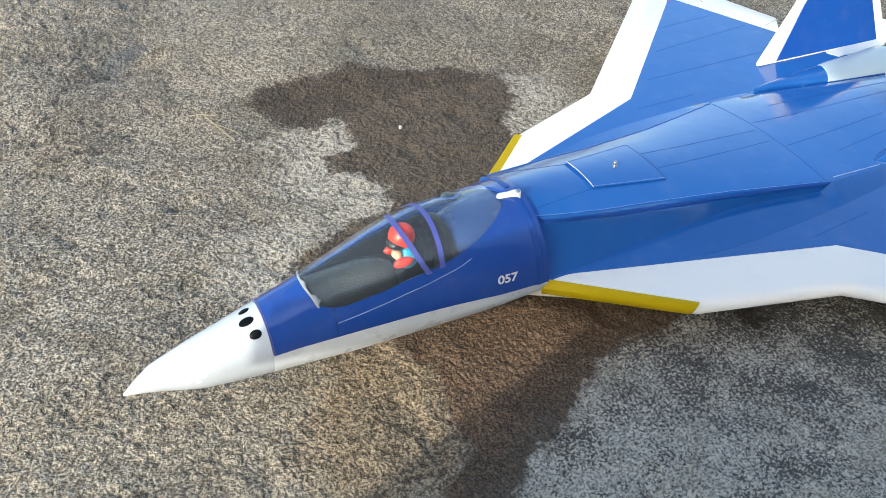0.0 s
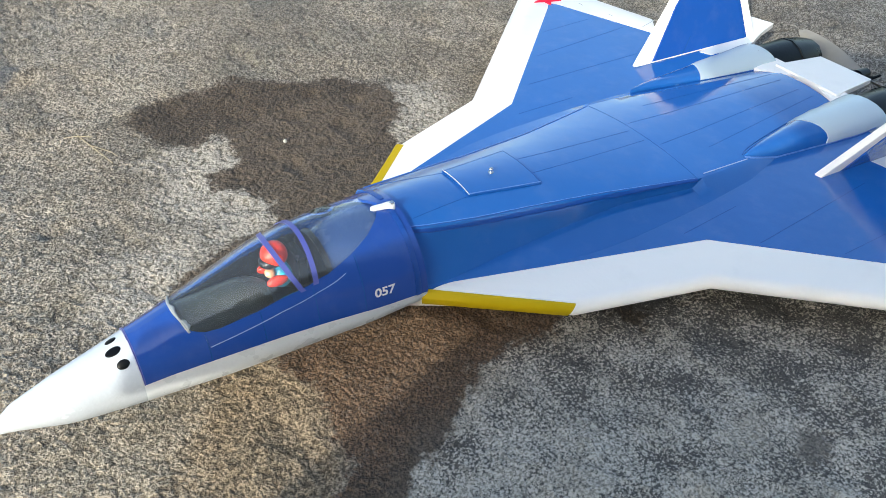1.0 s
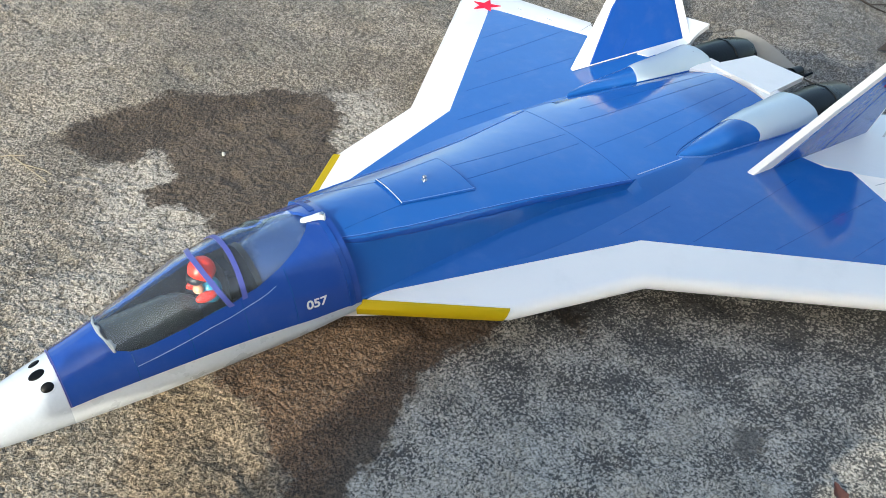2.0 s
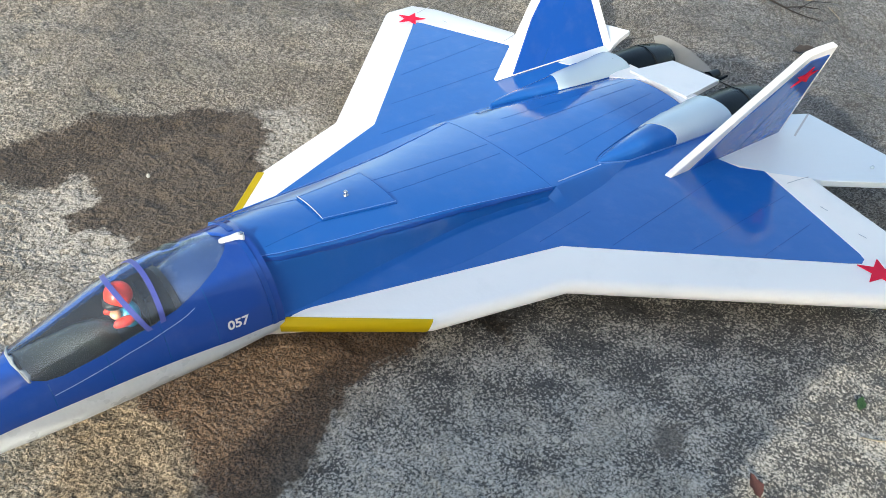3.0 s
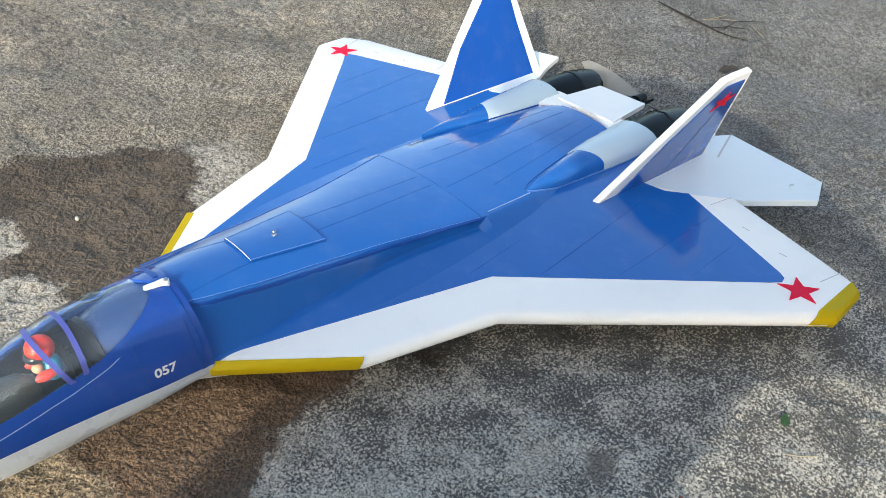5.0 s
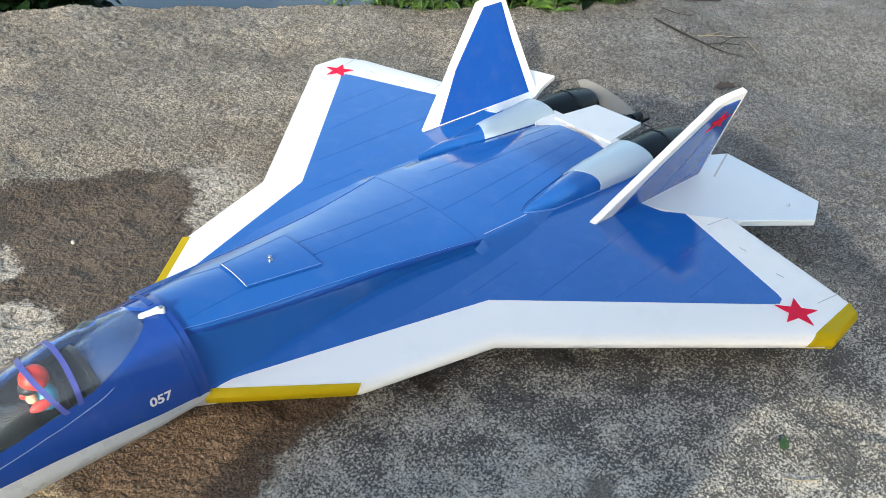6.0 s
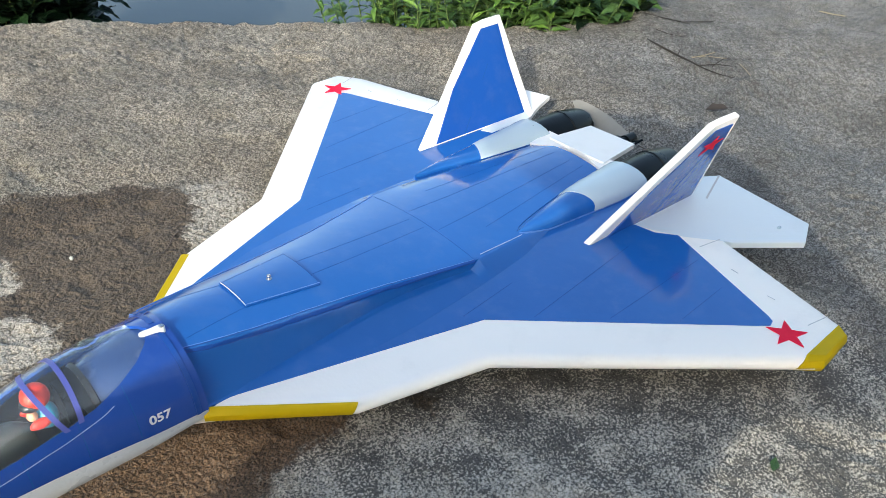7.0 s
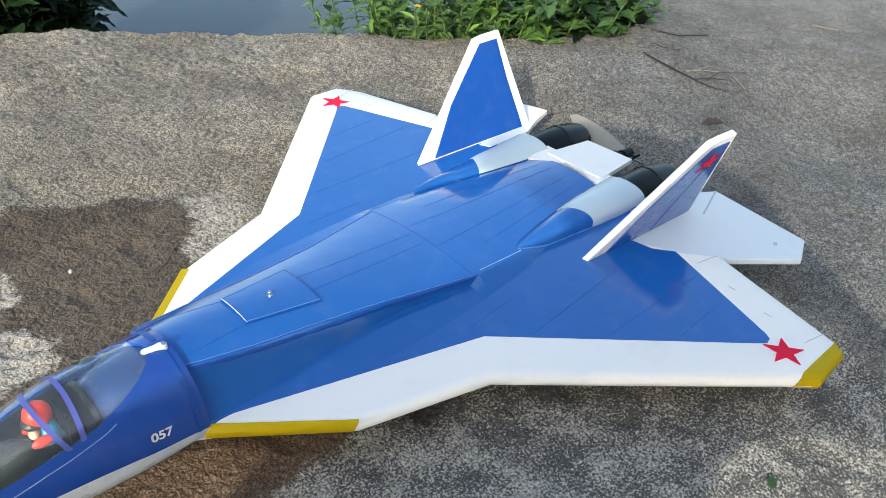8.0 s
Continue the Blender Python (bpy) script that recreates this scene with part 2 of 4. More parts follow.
def ribbon(points, width, lift, height, bm=None):
    """A thin raised strip along points on a surface height(x, y)."""
    bm = bm or bmesh.new()
    rings = []
    for i, p in enumerate(points):
        a, b = points[max(i - 1, 0)], points[min(i + 1, len(points) - 1)]
        d = Vector((b[0] - a[0], b[1] - a[1])).normalized()
        n = Vector((-d.y, d.x)) * width / 2
        ring = []
        for k, up in ((-1, -0.001), (-1, lift), (1, lift), (1, -0.001)):
            x, y = p[0] + n.x * k, p[1] + n.y * k
            ring.append((x, y, height(x, y) + up))
        rings.append(ring)
    return loft(rings, bm=bm)


def between(a, b, n):
    return [tuple(a[k] + (b[k] - a[k]) * i / n for k in range(len(a))) for i in range(n + 1)]


def tube(path, radii, sides=8, bm=None):
    """A round rod along a path of points."""
    rings = []
    for i, p in enumerate(path):
        a, b = Vector(path[max(i - 1, 0)]), Vector(path[min(i + 1, len(path) - 1)])
        q = (b - a).to_track_quat("Z", "Y")
        r = radii[i] if isinstance(radii, (list, tuple)) else radii
        rings.append([Vector(p) + q @ Vector((math.cos(t) * r, math.sin(t) * r, 0)) for t in (2 * math.pi * k / sides for k in range(sides))])
    return loft(rings, bm=bm)


def ball(centre, radii, bm=None, segments=20, rings=12, turn=None):
    bm = bm or bmesh.new()
    m = Matrix.Translation(centre) @ (turn.to_4x4() if turn else Matrix()) @ Matrix.Diagonal((*radii, 1))
    bmesh.ops.create_uvsphere(bm, u_segments=segments, v_segments=rings, radius=1, matrix=m)
    return bm


def star_points(cx, cy, r, turn):
    return [(cx + math.cos(turn + i * math.pi / 5) * r * (1 if i % 2 == 0 else 0.40), cy + math.sin(turn + i * math.pi / 5) * r * (1 if i % 2 == 0 else 0.40)) for i in range(10)]


# ---- ground, bank and water ----
def value_noise(x, y, scale, seed):
    """Smooth noise between -1 and 1 for arrays of places."""
    table = np.random.RandomState(seed).uniform(-1, 1, (256, 256))
    u, w = x * scale, y * scale
    i, j = np.floor(u).astype(int), np.floor(w).astype(int)
    fu, fw = u - i, w - j
    fu, fw = fu * fu * (3 - 2 * fu), fw * fw * (3 - 2 * fw)
    at = lambda a, b: table[a % 256, b % 256]
    return (at(i, j) * (1 - fu) + at(i + 1, j) * fu) * (1 - fw) + (at(i, j + 1) * (1 - fu) + at(i + 1, j + 1) * fu) * fw


def smooth(x, lo, hi):
    t = np.clip((x - lo) / (hi - lo), 0, 1)
    return t * t * (3 - 2 * t)


def mound(x, y, cx, cy, a, b):
    return np.exp(-((x - cx) / a) ** 2 - ((y - cy) / b) ** 2)


def over_edge(x, y):
    """How far a place lies beyond the brink of the slab."""
    s = (x - 0.758) * 0.624 + (y - 0.993) * 0.781
    t = (x - 0.758) * 0.781 - (y - 0.993) * 0.624
    s = s - 0.012 - 0.026 * smooth(t, 0.0, 0.22) + 0.018 * smooth(t, 0.60, 0.72) - 5.0 * np.maximum(t - 1.10, 0) - 0.5 * np.maximum(-t - 0.3, 0)
    return s + 0.012 * value_noise(x, y, 9, 5) + 0.006 * value_noise(x, y, 31, 6)


def grains(x, y):
    """Sand grains and crumbs of the crust, about -1 to 1."""
    near = 1 - smooth(np.maximum(x - 1.9, np.maximum(y - 1.0, np.maximum(-y - 0.5, 0.10 - x))), 0.0, 0.15)
    out = 0.30 * value_noise(0.5 * x - 0.87 * y, 0.5 * y + 0.87 * x, 205, 8)
    return near * (out + 0.75 * value_noise(0.94 * x + 0.34 * y, 0.94 * y - 0.34 * x, 410, 9) + 0.70 * value_noise(0.77 * x - 0.64 * y, 0.77 * y + 0.64 * x, 560, 10))


def ground_z(x, y):
    x, y = np.asarray(x, float), np.asarray(y, float)
    z = -0.057 + 0.019 * mound(x, y, 0.68, 0.52, 0.25, 0.15) + 0.010 * mound(x, y, 0.85, -0.36, 0.25, 0.12)
    z = z - 0.080 * mound(x, y, 1.63, -0.12, 0.19, 0.22) - 0.045 * smooth(x, 1.6, 1.95)
    e = over_edge(x, y)
    z = z - 0.016 * smooth(e, -0.22, 0.0) - 0.62 * smooth(e, -0.008, 0.10)
    near = 1 - smooth(np.hypot(x - 0.65, y), 0.25, 0.6)
    z = z + (1 - 0.75 * near) * (0.008 * value_noise(x, y, 5, 1) + 0.004 * value_noise(x, y, 13, 2))
    lumps = value_noise(x + 0.3 * y, y - 0.3 * x, 42, 3)
    crust = 1 - 2 * np.abs(value_noise(0.8 * x + 0.6 * y, 0.8 * y - 0.6 * x, 95, 4))
    far = smooth(np.hypot(x - 0.5, y), 0.45, 0.9)
    coarse = 1 - smooth(np.maximum(x - 2.3, np.maximum(y - 1.1, np.maximum(-y - 0.5, 0.05 - x))), 0.0, 0.3)
    z = z + coarse * ((0.0013 + 0.0010 * far) * lumps + (0.0008 + 0.0012 * far) * crust) + 0.0008 * grains(x, y)
    pits = np.clip(value_noise(x, y, 26, 7) - 0.62, 0, 1)
    return z - 0.010 * pits - 0.012 * mound(x, y, 0.296, 0.248, 0.012, 0.008) - 0.014 * mound(x, y, 0.305, 0.548, 0.05, 0.018)


def spread(core, far_lo, far_hi):
    """Grid lines of the core, carried on outwards with growing steps."""
    core = list(core)
    d, a = 0.003, core[-1]
    while a < far_hi:
        d *= 1.16
        a += d
        core.append(a)
    d, a = 0.003, core[0]
    while a > far_lo:
        d *= 1.16
        a -= d
        core.insert(0, a)
    return np.array(core)


# outlines of the damp stains, of the brown earth split off along the shade's edge, and of smaller marks
STAIN_FAR = [(0.407, 0.396), (0.442, 0.419), (0.490, 0.414), (0.549, 0.415), (0.596, 0.385), (0.659, 0.357), (0.707, 0.302), (0.702, 0.272), (0.663, 0.231), (0.662, 0.190),
             (0.66, 0.05), (0.42, 0.03), (0.356, 0.110), (0.376, 0.130), (0.414, 0.143), (0.480, 0.149), (0.489, 0.183), (0.470, 0.218), (0.441, 0.226), (0.459, 0.252), (0.486, 0.265),
             (0.490, 0.300), (0.487, 0.319), (0.450, 0.311), (0.427, 0.336), (0.412, 0.370)]
# its lower left end follows the edge of the cast shade
STAIN_NEAR = [(0.66, 0.05), (0.68, -0.06), (0.642, -0.098), (0.577, -0.104), (0.539, -0.109), (0.510, -0.126), (0.487, -0.145), (0.467, -0.166), (0.442, -0.167), (0.417, -0.185), (0.37, -0.25),
              (0.31, -0.25), (0.345, -0.190), (0.375, -0.152), (0.403, -0.130), (0.412, -0.083), (0.414, -0.051), (0.400, -0.013), (0.42, 0.03)]
# brown stops at the shade's edge, so lit damp is coloured warmer than shaded
LIT_EARTH = [(0.37, 0.03), (0.60, 0.03), (0.66, -0.085), (0.52, -0.105), (0.43, -0.13), (0.38, -0.16), (0.30, -0.15), (0.31, -0.06)]
SPOT = [(0.702, -0.280), (0.723, -0.303), (0.704, -0.320), (0.680, -0.320), (0.681, -0.300)]
STAIN_SIDE = [(0.63, -0.06), (0.69, -0.07), (0.702, -0.120), (0.694, -0.142), (0.676, -0.152), (0.655, -0.110)]
HOLLOWS = [[(0.268, 0.565), (0.325, 0.604), (0.355, 0.600), (0.331, 0.570), (0.290, 0.545)], [(0.284, 0.262), (0.293, 0.267), (0.301, 0.256), (0.290, 0.251)]]
PITTED = [(0.20, 0.62), (0.34, 0.60), (0.36, 0.52), (0.29, 0.40), (0.22, 0.30), (0.15, 0.36)]


def inside(x, y, outline):
    """Signed distance to an outline, positive within it."""
    best, odd = np.full(x.shape, 1.0), np.zeros(x.shape, bool)
    for (ax, ay), (bx, by) in zip(outline, outline[1:] + outline[:1]):
        dx, dy = bx - ax, by - ay
        u = np.clip(((x - ax) * dx + (y - ay) * dy) / (dx * dx + dy * dy), 0, 1)
        best = np.minimum(best, np.hypot(x - ax - u * dx, y - ay - u * dy))
        if ay != by:
            odd ^= ((ay > y) != (by > y)) & (x < ax + (y - ay) * dx / dy)
    return np.where(odd, best, -best)


def build_ground():
    xs = spread(np.r_[0.10:0.78:0.0011, 0.78:1.10:0.0018, 1.10:1.95:0.0032, 1.95:2.60:0.0055], -60, 60)
    ys = spread(np.r_[-0.50:-0.30:0.0018, -0.30:0.42:0.0011, 0.42:0.62:0.0020, 0.62:1.08:0.0032], -60, 60)
    gx, gy = np.meshgrid(xs, ys, indexing="ij")
    gz = ground_z(gx, gy)
    nx, ny = gx.shape
    index = np.arange(nx * ny).reshape(nx, ny)
    quads = np.stack([index[:-1, :-1], index[1:, :-1], index[1:, 1:], index[:-1, 1:]], -1).reshape(-1, 4)
    me = bpy.data.meshes.new("ground")
    me.from_pydata(np.stack([gx, gy, gz], -1).reshape(-1, 3).tolist(), [], quads.tolist())
    me.polygons.foreach_set("use_smooth", [True] * len(me.polygons))
    fields = {"damp": np.max([inside(gx, gy, o) for o in (STAIN_FAR, STAIN_NEAR, STAIN_SIDE)], axis=0), "lit_earth": inside(gx, gy, LIT_EARTH), "film": np.min([(gx - 0.64) * 0.356 - (gy + 0.10) * 0.934, (1.02 - gx) * 0.5, gy + 0.75], axis=0),
              # denser specks: painted shade beside the wing, plus a dimmed sunlit corner
              "lichen_shade": np.maximum(1 - smooth(-0.622 * (gx - 0.66) - 0.784 * (gy + 0.13), 0.0, 0.11), 0.9 * smooth(0.6 * gx - 0.8 * gy, 0.64, 0.76)), "spot": inside(gx, gy, SPOT), "hollow": np.maximum(*(inside(gx, gy, o) for o in HOLLOWS)), "grain": grains(gx, gy), "sand": np.min([0.06 - gy, 0.62 - gx, gy + 0.7, gx + 0.5], axis=0), "bloom": inside(gx, gy, STAIN_FAR) - 0.5 * smooth(gy, 0.30, 0.40), "grey": smooth(gx - 0.6 * gy, 1.0, 1.4), "pitted": smooth(inside(gx, gy, PITTED), -0.05, 0.05)}
    for name, values in fields.items():
        me.attributes.new(name, "FLOAT", "POINT").data.foreach_set("value", values.astype(np.float32).ravel())
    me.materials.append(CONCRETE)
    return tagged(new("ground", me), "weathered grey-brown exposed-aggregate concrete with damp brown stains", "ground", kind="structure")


build_ground()


def water_material():
    g = Graph("murky_water")
    v = g.coord()
    g.set(Base_Color=g.mix(g.noise(v, 0.8, 3), (0.045, 0.052, 0.052), (0.075, 0.084, 0.084)), Roughness=0.06, IOR=1.33, Specular_IOR_Level=0.55)
    g.bump(g.noise(v, 9, 2), 0.04, 0.02)
    return g.m


bm = bmesh.new()
bmesh.ops.create_grid(bm, x_segments=4, y_segments=4, size=200, matrix=Matrix.Translation((0, 0, -0.38)))
tagged(part("water", bm, water_material()), "calm grey pond water reflecting the sky", "water", kind="structure")

# ---- the model airplane ----
plane = new("model_airplane")
plane.location = (0.68, 0, -0.055)
tagged(plane, "blue and white foam radio-controlled jet fighter model resting on concrete", "model airplane")

# forward fuselage: x, half width, top, widest, bottom
NOSE = [(0.198, 0.0008, -0.0212, -0.022, -0.0228), (0.206, 0.0040, -0.0140, -0.0185, -0.0232), (0.22, 0.0095, -0.0025, -0.0122, -0.0230),
        (0.25, 0.0168, 0.0120, -0.0072, -0.0266), (0.285, 0.0222, 0.0212, -0.0025, -0.0308), (0.32, 0.0268, 0.0305, 0.001, -0.0338),
        (0.36, 0.0332, 0.0435, 0.004, -0.0355), (0.40, 0.0397, 0.0575, 0.007, -0.034), (0.43, 0.0436, 0.0635, 0.0072, -0.032),
        (0.46, 0.0472, 0.0632, 0.006, -0.030), (0.49, 0.0510, 0.0595, 0.0035, -0.027), (0.516, 0.0545, 0.0560, 0.001, -0.025)]


def lean(x):
    """The handmade nose sits slightly off the axis."""
    return -0.011 + 0.006 * float(smooth(x, 0.46, 0.53)) + 0.008 * float(1 - smooth(x, 0.198, 0.26))


def skin(x, a, grow=0.0):
    """The fuselage skin at angle a: 0 at the port side, pi/2 on top."""
    w, top, mid, low = (lerp(x, NOSE, k) for k in (1, 2, 3, 4))
    c, s = math.cos(a), math.sin(a)
    y = -(w + grow) * math.copysign(abs(c) ** 0.95, c)
    z = mid + (top - mid + grow) * abs(s) ** 1.05 if s >= 0 else mid - (mid - low + grow) * abs(s) ** 0.8
    return Vector((x, lean(x) + y, z))


def skin_patch(xs, lo, hi, n, grow, thick):
    """A sheet on the skin between two angles (functions of x)."""
    outer = [[skin(x, lo(x) + (hi(x) - lo(x)) * k / n, grow) for k in range(n + 1)] for x in xs]
    inner = [[skin(x, lo(x) + (hi(x) - lo(x)) * k / n, grow - thick) for k in range(n + 1)] for x in xs]
    return loft([o + i[::-1] for o, i in zip(outer, inner)])


def steps(a, b, n):
    return [a + (b - a) * i / n for i in range(n + 1)]


# angle of the canopy's rim above the port side
RIM = [(0.333, 89), (0.3337, 73), (0.3357, 59), (0.3395, 47.5), (0.347, 39.5), (0.357, 36), (0.385, 35), (0.423, 38), (0.44, 42), (0.46, 51), (0.48, 64), (0.492, 75), (0.502, 89)]


def rim(x):
    return radians(lerp(x, RIM)) if RIM[0][0] < x < RIM[-1][0] else radians(90)


def build_forward():
    xs = [0.198, 0.2, 0.203, 0.207, 0.212, 0.219, 0.228, *steps(0.24, 0.30, 8)]
    rings = [[skin(x, 2 * math.pi * k / 40) for k in range(40)] for x in xs]
    part("nose_cone", loft(rings), DIMMED_PAINT, plane, "glossy white nose cone", smooth=True)
    xs = steps(0.30, 0.516, 44)
    belly = [[skin(x, -math.pi * k / 20) for k in range(21)] for x in xs]
    part("lower_fuselage", loft(belly, caps=True), BRIGHTENED_BELLY, plane, "white painted belly", smooth=True)
    xs = sorted(set(steps(0.3004, 0.516, 48) + [r[0] for r in RIM]))
    # the blue skin up to the canopy's rim, on both sides
    for side in (0, 1):
        lo = (lambda x: 0.0) if side == 0 else (lambda x: math.pi - rim(x))
        hi = rim if side == 0 else (lambda x: math.pi)
        part("fuselage_skin", skin_patch(xs, lo, hi, 10, 0.0006, 0.0028), FILM_NOSE, plane, "blue film over the forward fuselage", smooth=True)
    # canopy shell
    xs = [r[0] for r in RIM[1:-1]] + steps(0.35, 0.49, 14)
    shell = part("canopy", skin_patch(sorted(set(xs)), rim, lambda x: math.pi - rim(x), 22, 0.0012, 0.0007), CLEAR, plane, "clear vacuum-formed plastic canopy", smooth=True)
    shell.visible_shadow = False
    # two tape hoops over the canopy
    for foot, top, name in ((0.4185, 0.4085, "front_hoop"), (0.4285, 0.4315, "rear_hoop")):
        rings = []
        for k in range(33):
            u = k / 32
            a = rim(foot) * 0.93 + (math.pi - 2 * rim(foot) * 0.93) * u
            x = foot + (top - foot) * math.sin(math.pi * u) ** 0.8
            rings.append([skin(x + d, a, g) for d, g in ((-0.0019, 0.0013), (-0.0019, 0.0018), (0.0019, 0.0018), (0.0019, 0.0013))])
        part(name, loft(rings), TRIM_BLUE, shell, "violet-blue tape strip across the canopy", smooth=True)
    # white bead of glue along the windscreen's foot
    rings = []
    for k in range(25):
        a = radians(47) + radians(86) * k / 24
        x = 0.3333 + 0.0085 * abs(math.cos(a)) ** 1.6
        p = skin(x, a, 0.0012)
        rings.append([p + Vector((math.cos(t) * (0.0009 + 0.0002 * math.sin(k * 0.9)), 0, math.sin(t) * 0.0008)) for t in (0, 1.05, 2.1, 3.14, 4.2, 5.25)])
    part("glue_bead", loft(rings), GLUE, shell, "whitish glue along the windscreen edge", smooth=True)
    for lo, hi, wide in ((50, 66, 0.0042), (78, 96, 0.0030)):
        rings = []
        for k in range(13):
            u = k / 12
            a = radians(lo + (hi - lo) * u)
            x = 0.3333 + 0.0085 * abs(math.cos(a)) ** 1.6
            w = wide * math.sin(math.pi * (0.06 + 0.88 * u)) ** 0.7 * (0.85 + 0.15 * math.sin(k * 0.8 + lo))
            rings.append([skin(x - 0.0006, a, 0.0008), skin(x + w * 0.25, a, 0.0020), skin(x + w * 0.7, a, 0.0017), skin(x + w, a, 0.0009)])
        part("glue_smear", loft(rings), GLUE, shell, "whitish smear of glue", smooth=True)
    # cockpit tub and coaming inside
    def inner(x, a, f):
        p = skin(x, a)
        c = Vector((x, lean(x), lerp(x, NOSE, 3)))
        return c + (p - c) * f
    tub = [[Vector((x, lean(x) + y * lerp(x, NOSE, 1), z)) for y, z in ((-0.76, 0.48), (-0.70, 0.1), (0.70, 0.1), (0.76, 0.48))] for x in steps(0.338, 0.447, 8)]
    tub = [[Vector((p.x, p.y, lerp(p.x, NOSE, 3) + p.z * (lerp(p.x, NOSE, 2) - lerp(p.x, NOSE, 3)))) for p in ring] for ring in tub]
    bm = bmesh.new()
    loft(tub, closed=False, bm=bm)
    part("cockpit_tub", bm, DARK, plane, "black cockpit tub")
    cowl = [[inner(x, radians(25 + 130 * k / 14), f) for k in range(15)] for x, f in ((0.338, 0.88), (0.35, 0.80), (0.365, 0.72), (0.382, 0.64), (0.394, 0.54), (0.404, 0.38), (0.4045, 0.25))]
    part("instrument_cowl", loft(cowl), COWL, plane, "dark grey instrument cowl", smooth=True)
    deck = [[inner(x, radians(20 + 140 * k / 14), f) for k in range(15)] for x, f in ((0.447, 0.3), (0.4475, 0.78), (0.46, 0.85), (0.48, 0.92), (0.506, 0.97))]
    part("rear_deck", loft(deck), DECK, plane, "blue deck behind the cockpit", smooth=True)
    wall = [[inner(x, radians(8 + 164 * k / 18), f) for k in range(19)] for x, f in ((0.4425, 0.80), (0.4468, 0.82))]
    part("bulkhead", loft(wall), DARK, plane, "black bulkhead behind the seat", smooth=True)
    seat = [[Vector((x, lean(0.43) + y, z)) for y in (-0.011, 0.011) for z in ((0.02, 0.045) if y < 0 else (0.045, 0.02))] for x in (0.427, 0.434)]
    part("seat", loft(seat), BLACK, plane, "black seat back")
    # sensor spots on the nose, seams and lettering on the skin
    for x, deg, rx, ra in ((0.2906, 101, 0.0042, 0.0026), (0.2892, 77, 0.0056, 0.0034), (0.2921, 49, 0.0044, 0.0034)):
        p, q = skin(x, radians(deg)), skin(x + 0.002, radians(deg))
        n = (skin(x, radians(deg), 0.01) - p).normalized()
        turn = Matrix.Identity(3)
        e = (q - p).normalized()
        f = n.cross(e).normalized()
        turn = Matrix((e, f, n)).transposed()
        part("sensor_spot", ball(p, (rx, ra, 0.0007), turn=turn), BLACK, plane, "black oval sensor spot", smooth=True)


build_forward()


def skin_line(path, width, grow, material, name, label=""):
    """A thin strip on the skin along (x, angle in degrees)."""
    rings = []
    for i, (x, d) in enumerate(path):
        a, b = path[max(i - 1, 0)], path[min(i + 1, len(path) - 1)]
        along = (skin(b[0], radians(b[1])) - skin(a[0], radians(a[1]))).normalized()
        p = skin(x, radians(d), 0.0)
        n = (skin(x, radians(d), 0.01) - p).normalized()
        side = n.cross(along).normalized() * width / 2
        rings.append([p - side, p - side + n * grow, p + side + n * grow, p + side])
    part(name, loft(rings), material, plane, label)


for x in (0.347, 0.386, 0.4255, 0.462):
    skin_line([(x, d) for d in steps(2, math.degrees(rim(x)) - 2, 8)], 0.0008, 0.0009, SEAM, "panel_seam")
skin_line([(0.3008, d) for d in steps(1, 179, 30)], 0.0012, 0.0010, TRIM_BLUE, "panel_seam")
skin_line([(x, d) for x, d in zip(steps(0.348, 0.452, 14), [20, 20.5, 21, 21.7, 22.4, 23.2, 24, 25, 26, 27, 28.5, 30, 32, 34.5, 38])], 0.00055, 0.0009, CREASE, "pale_line", "thin pale line below the canopy")
skin_line([(0.508, d) for d in steps(0, 88, 12)], 0.0042, 0.0012, JOINT, "tape_joint", "dark blue tape over the fuselage joint")
skin_line([(0.508, d) for d in steps(92, 150, 10)], 0.0042, 0.0012, JOINT, "tape_joint", "dark blue tape over the fuselage joint")


def number_on_skin():
    """The model's number, bent onto the port side."""
    cu = bpy.data.curves.new("number", "FONT")
    cu.body, cu.size, cu.extrude, cu.offset = "057", 0.0155, 0.0, 0.0005
    ob = new("number", cu)
    bpy.context.view_layer.update()
    me = bpy.data.meshes.new_from_object(ob.evaluated_get(bpy.context.evaluated_depsgraph_get()))
    bpy.data.objects.remove(ob)
    bm = bmesh.new()
    bm.from_mesh(me)
    bmesh.ops.triangulate(bm, faces=bm.faces)
    bmesh.ops.subdivide_edges(bm, edges=bm.edges, cuts=1)
    wide = max(v.co.x for v in bm.verts)
    for v in bm.verts:
        x = 0.4695 + v.co.x / wide * 0.0175 + 0.05 * v.co.y
        v.co = skin(x, radians(12.0) + v.co.y / 0.088, 0.0014)
    return part("number", bm, LETTER, plane, "white painted number 057")


number_on_skin()

# ---- centre body: x, centre height, edge y, edge height, foot y ----
BODY = [(0.506, 0.0560, 0.031, 0.0460, 0.0570), (0.54, 0.0500, 0.0365, 0.0410, 0.0605), (0.58, 0.0440, 0.0420, 0.0358, 0.0735), (0.62, 0.0392, 0.0455, 0.0310, 0.085),
        (0.66, 0.0343, 0.0505, 0.0268, 0.094), (0.70, 0.0296, 0.0560, 0.0225, 0.097), (0.75, 0.0246, 0.0660, 0.0178, 0.097), (0.80, 0.0202, 0.0762, 0.0135, 0.096),
        (0.86, 0.0166, 0.0760, 0.0088, 0.092), (0.92, 0.0148, 0.0640, 0.0078, 0.078), (0.98, 0.0128, 0.0545, 0.0064, 0.066), (1.046, 0.0100, 0.0445, 0.0050, 0.055)]


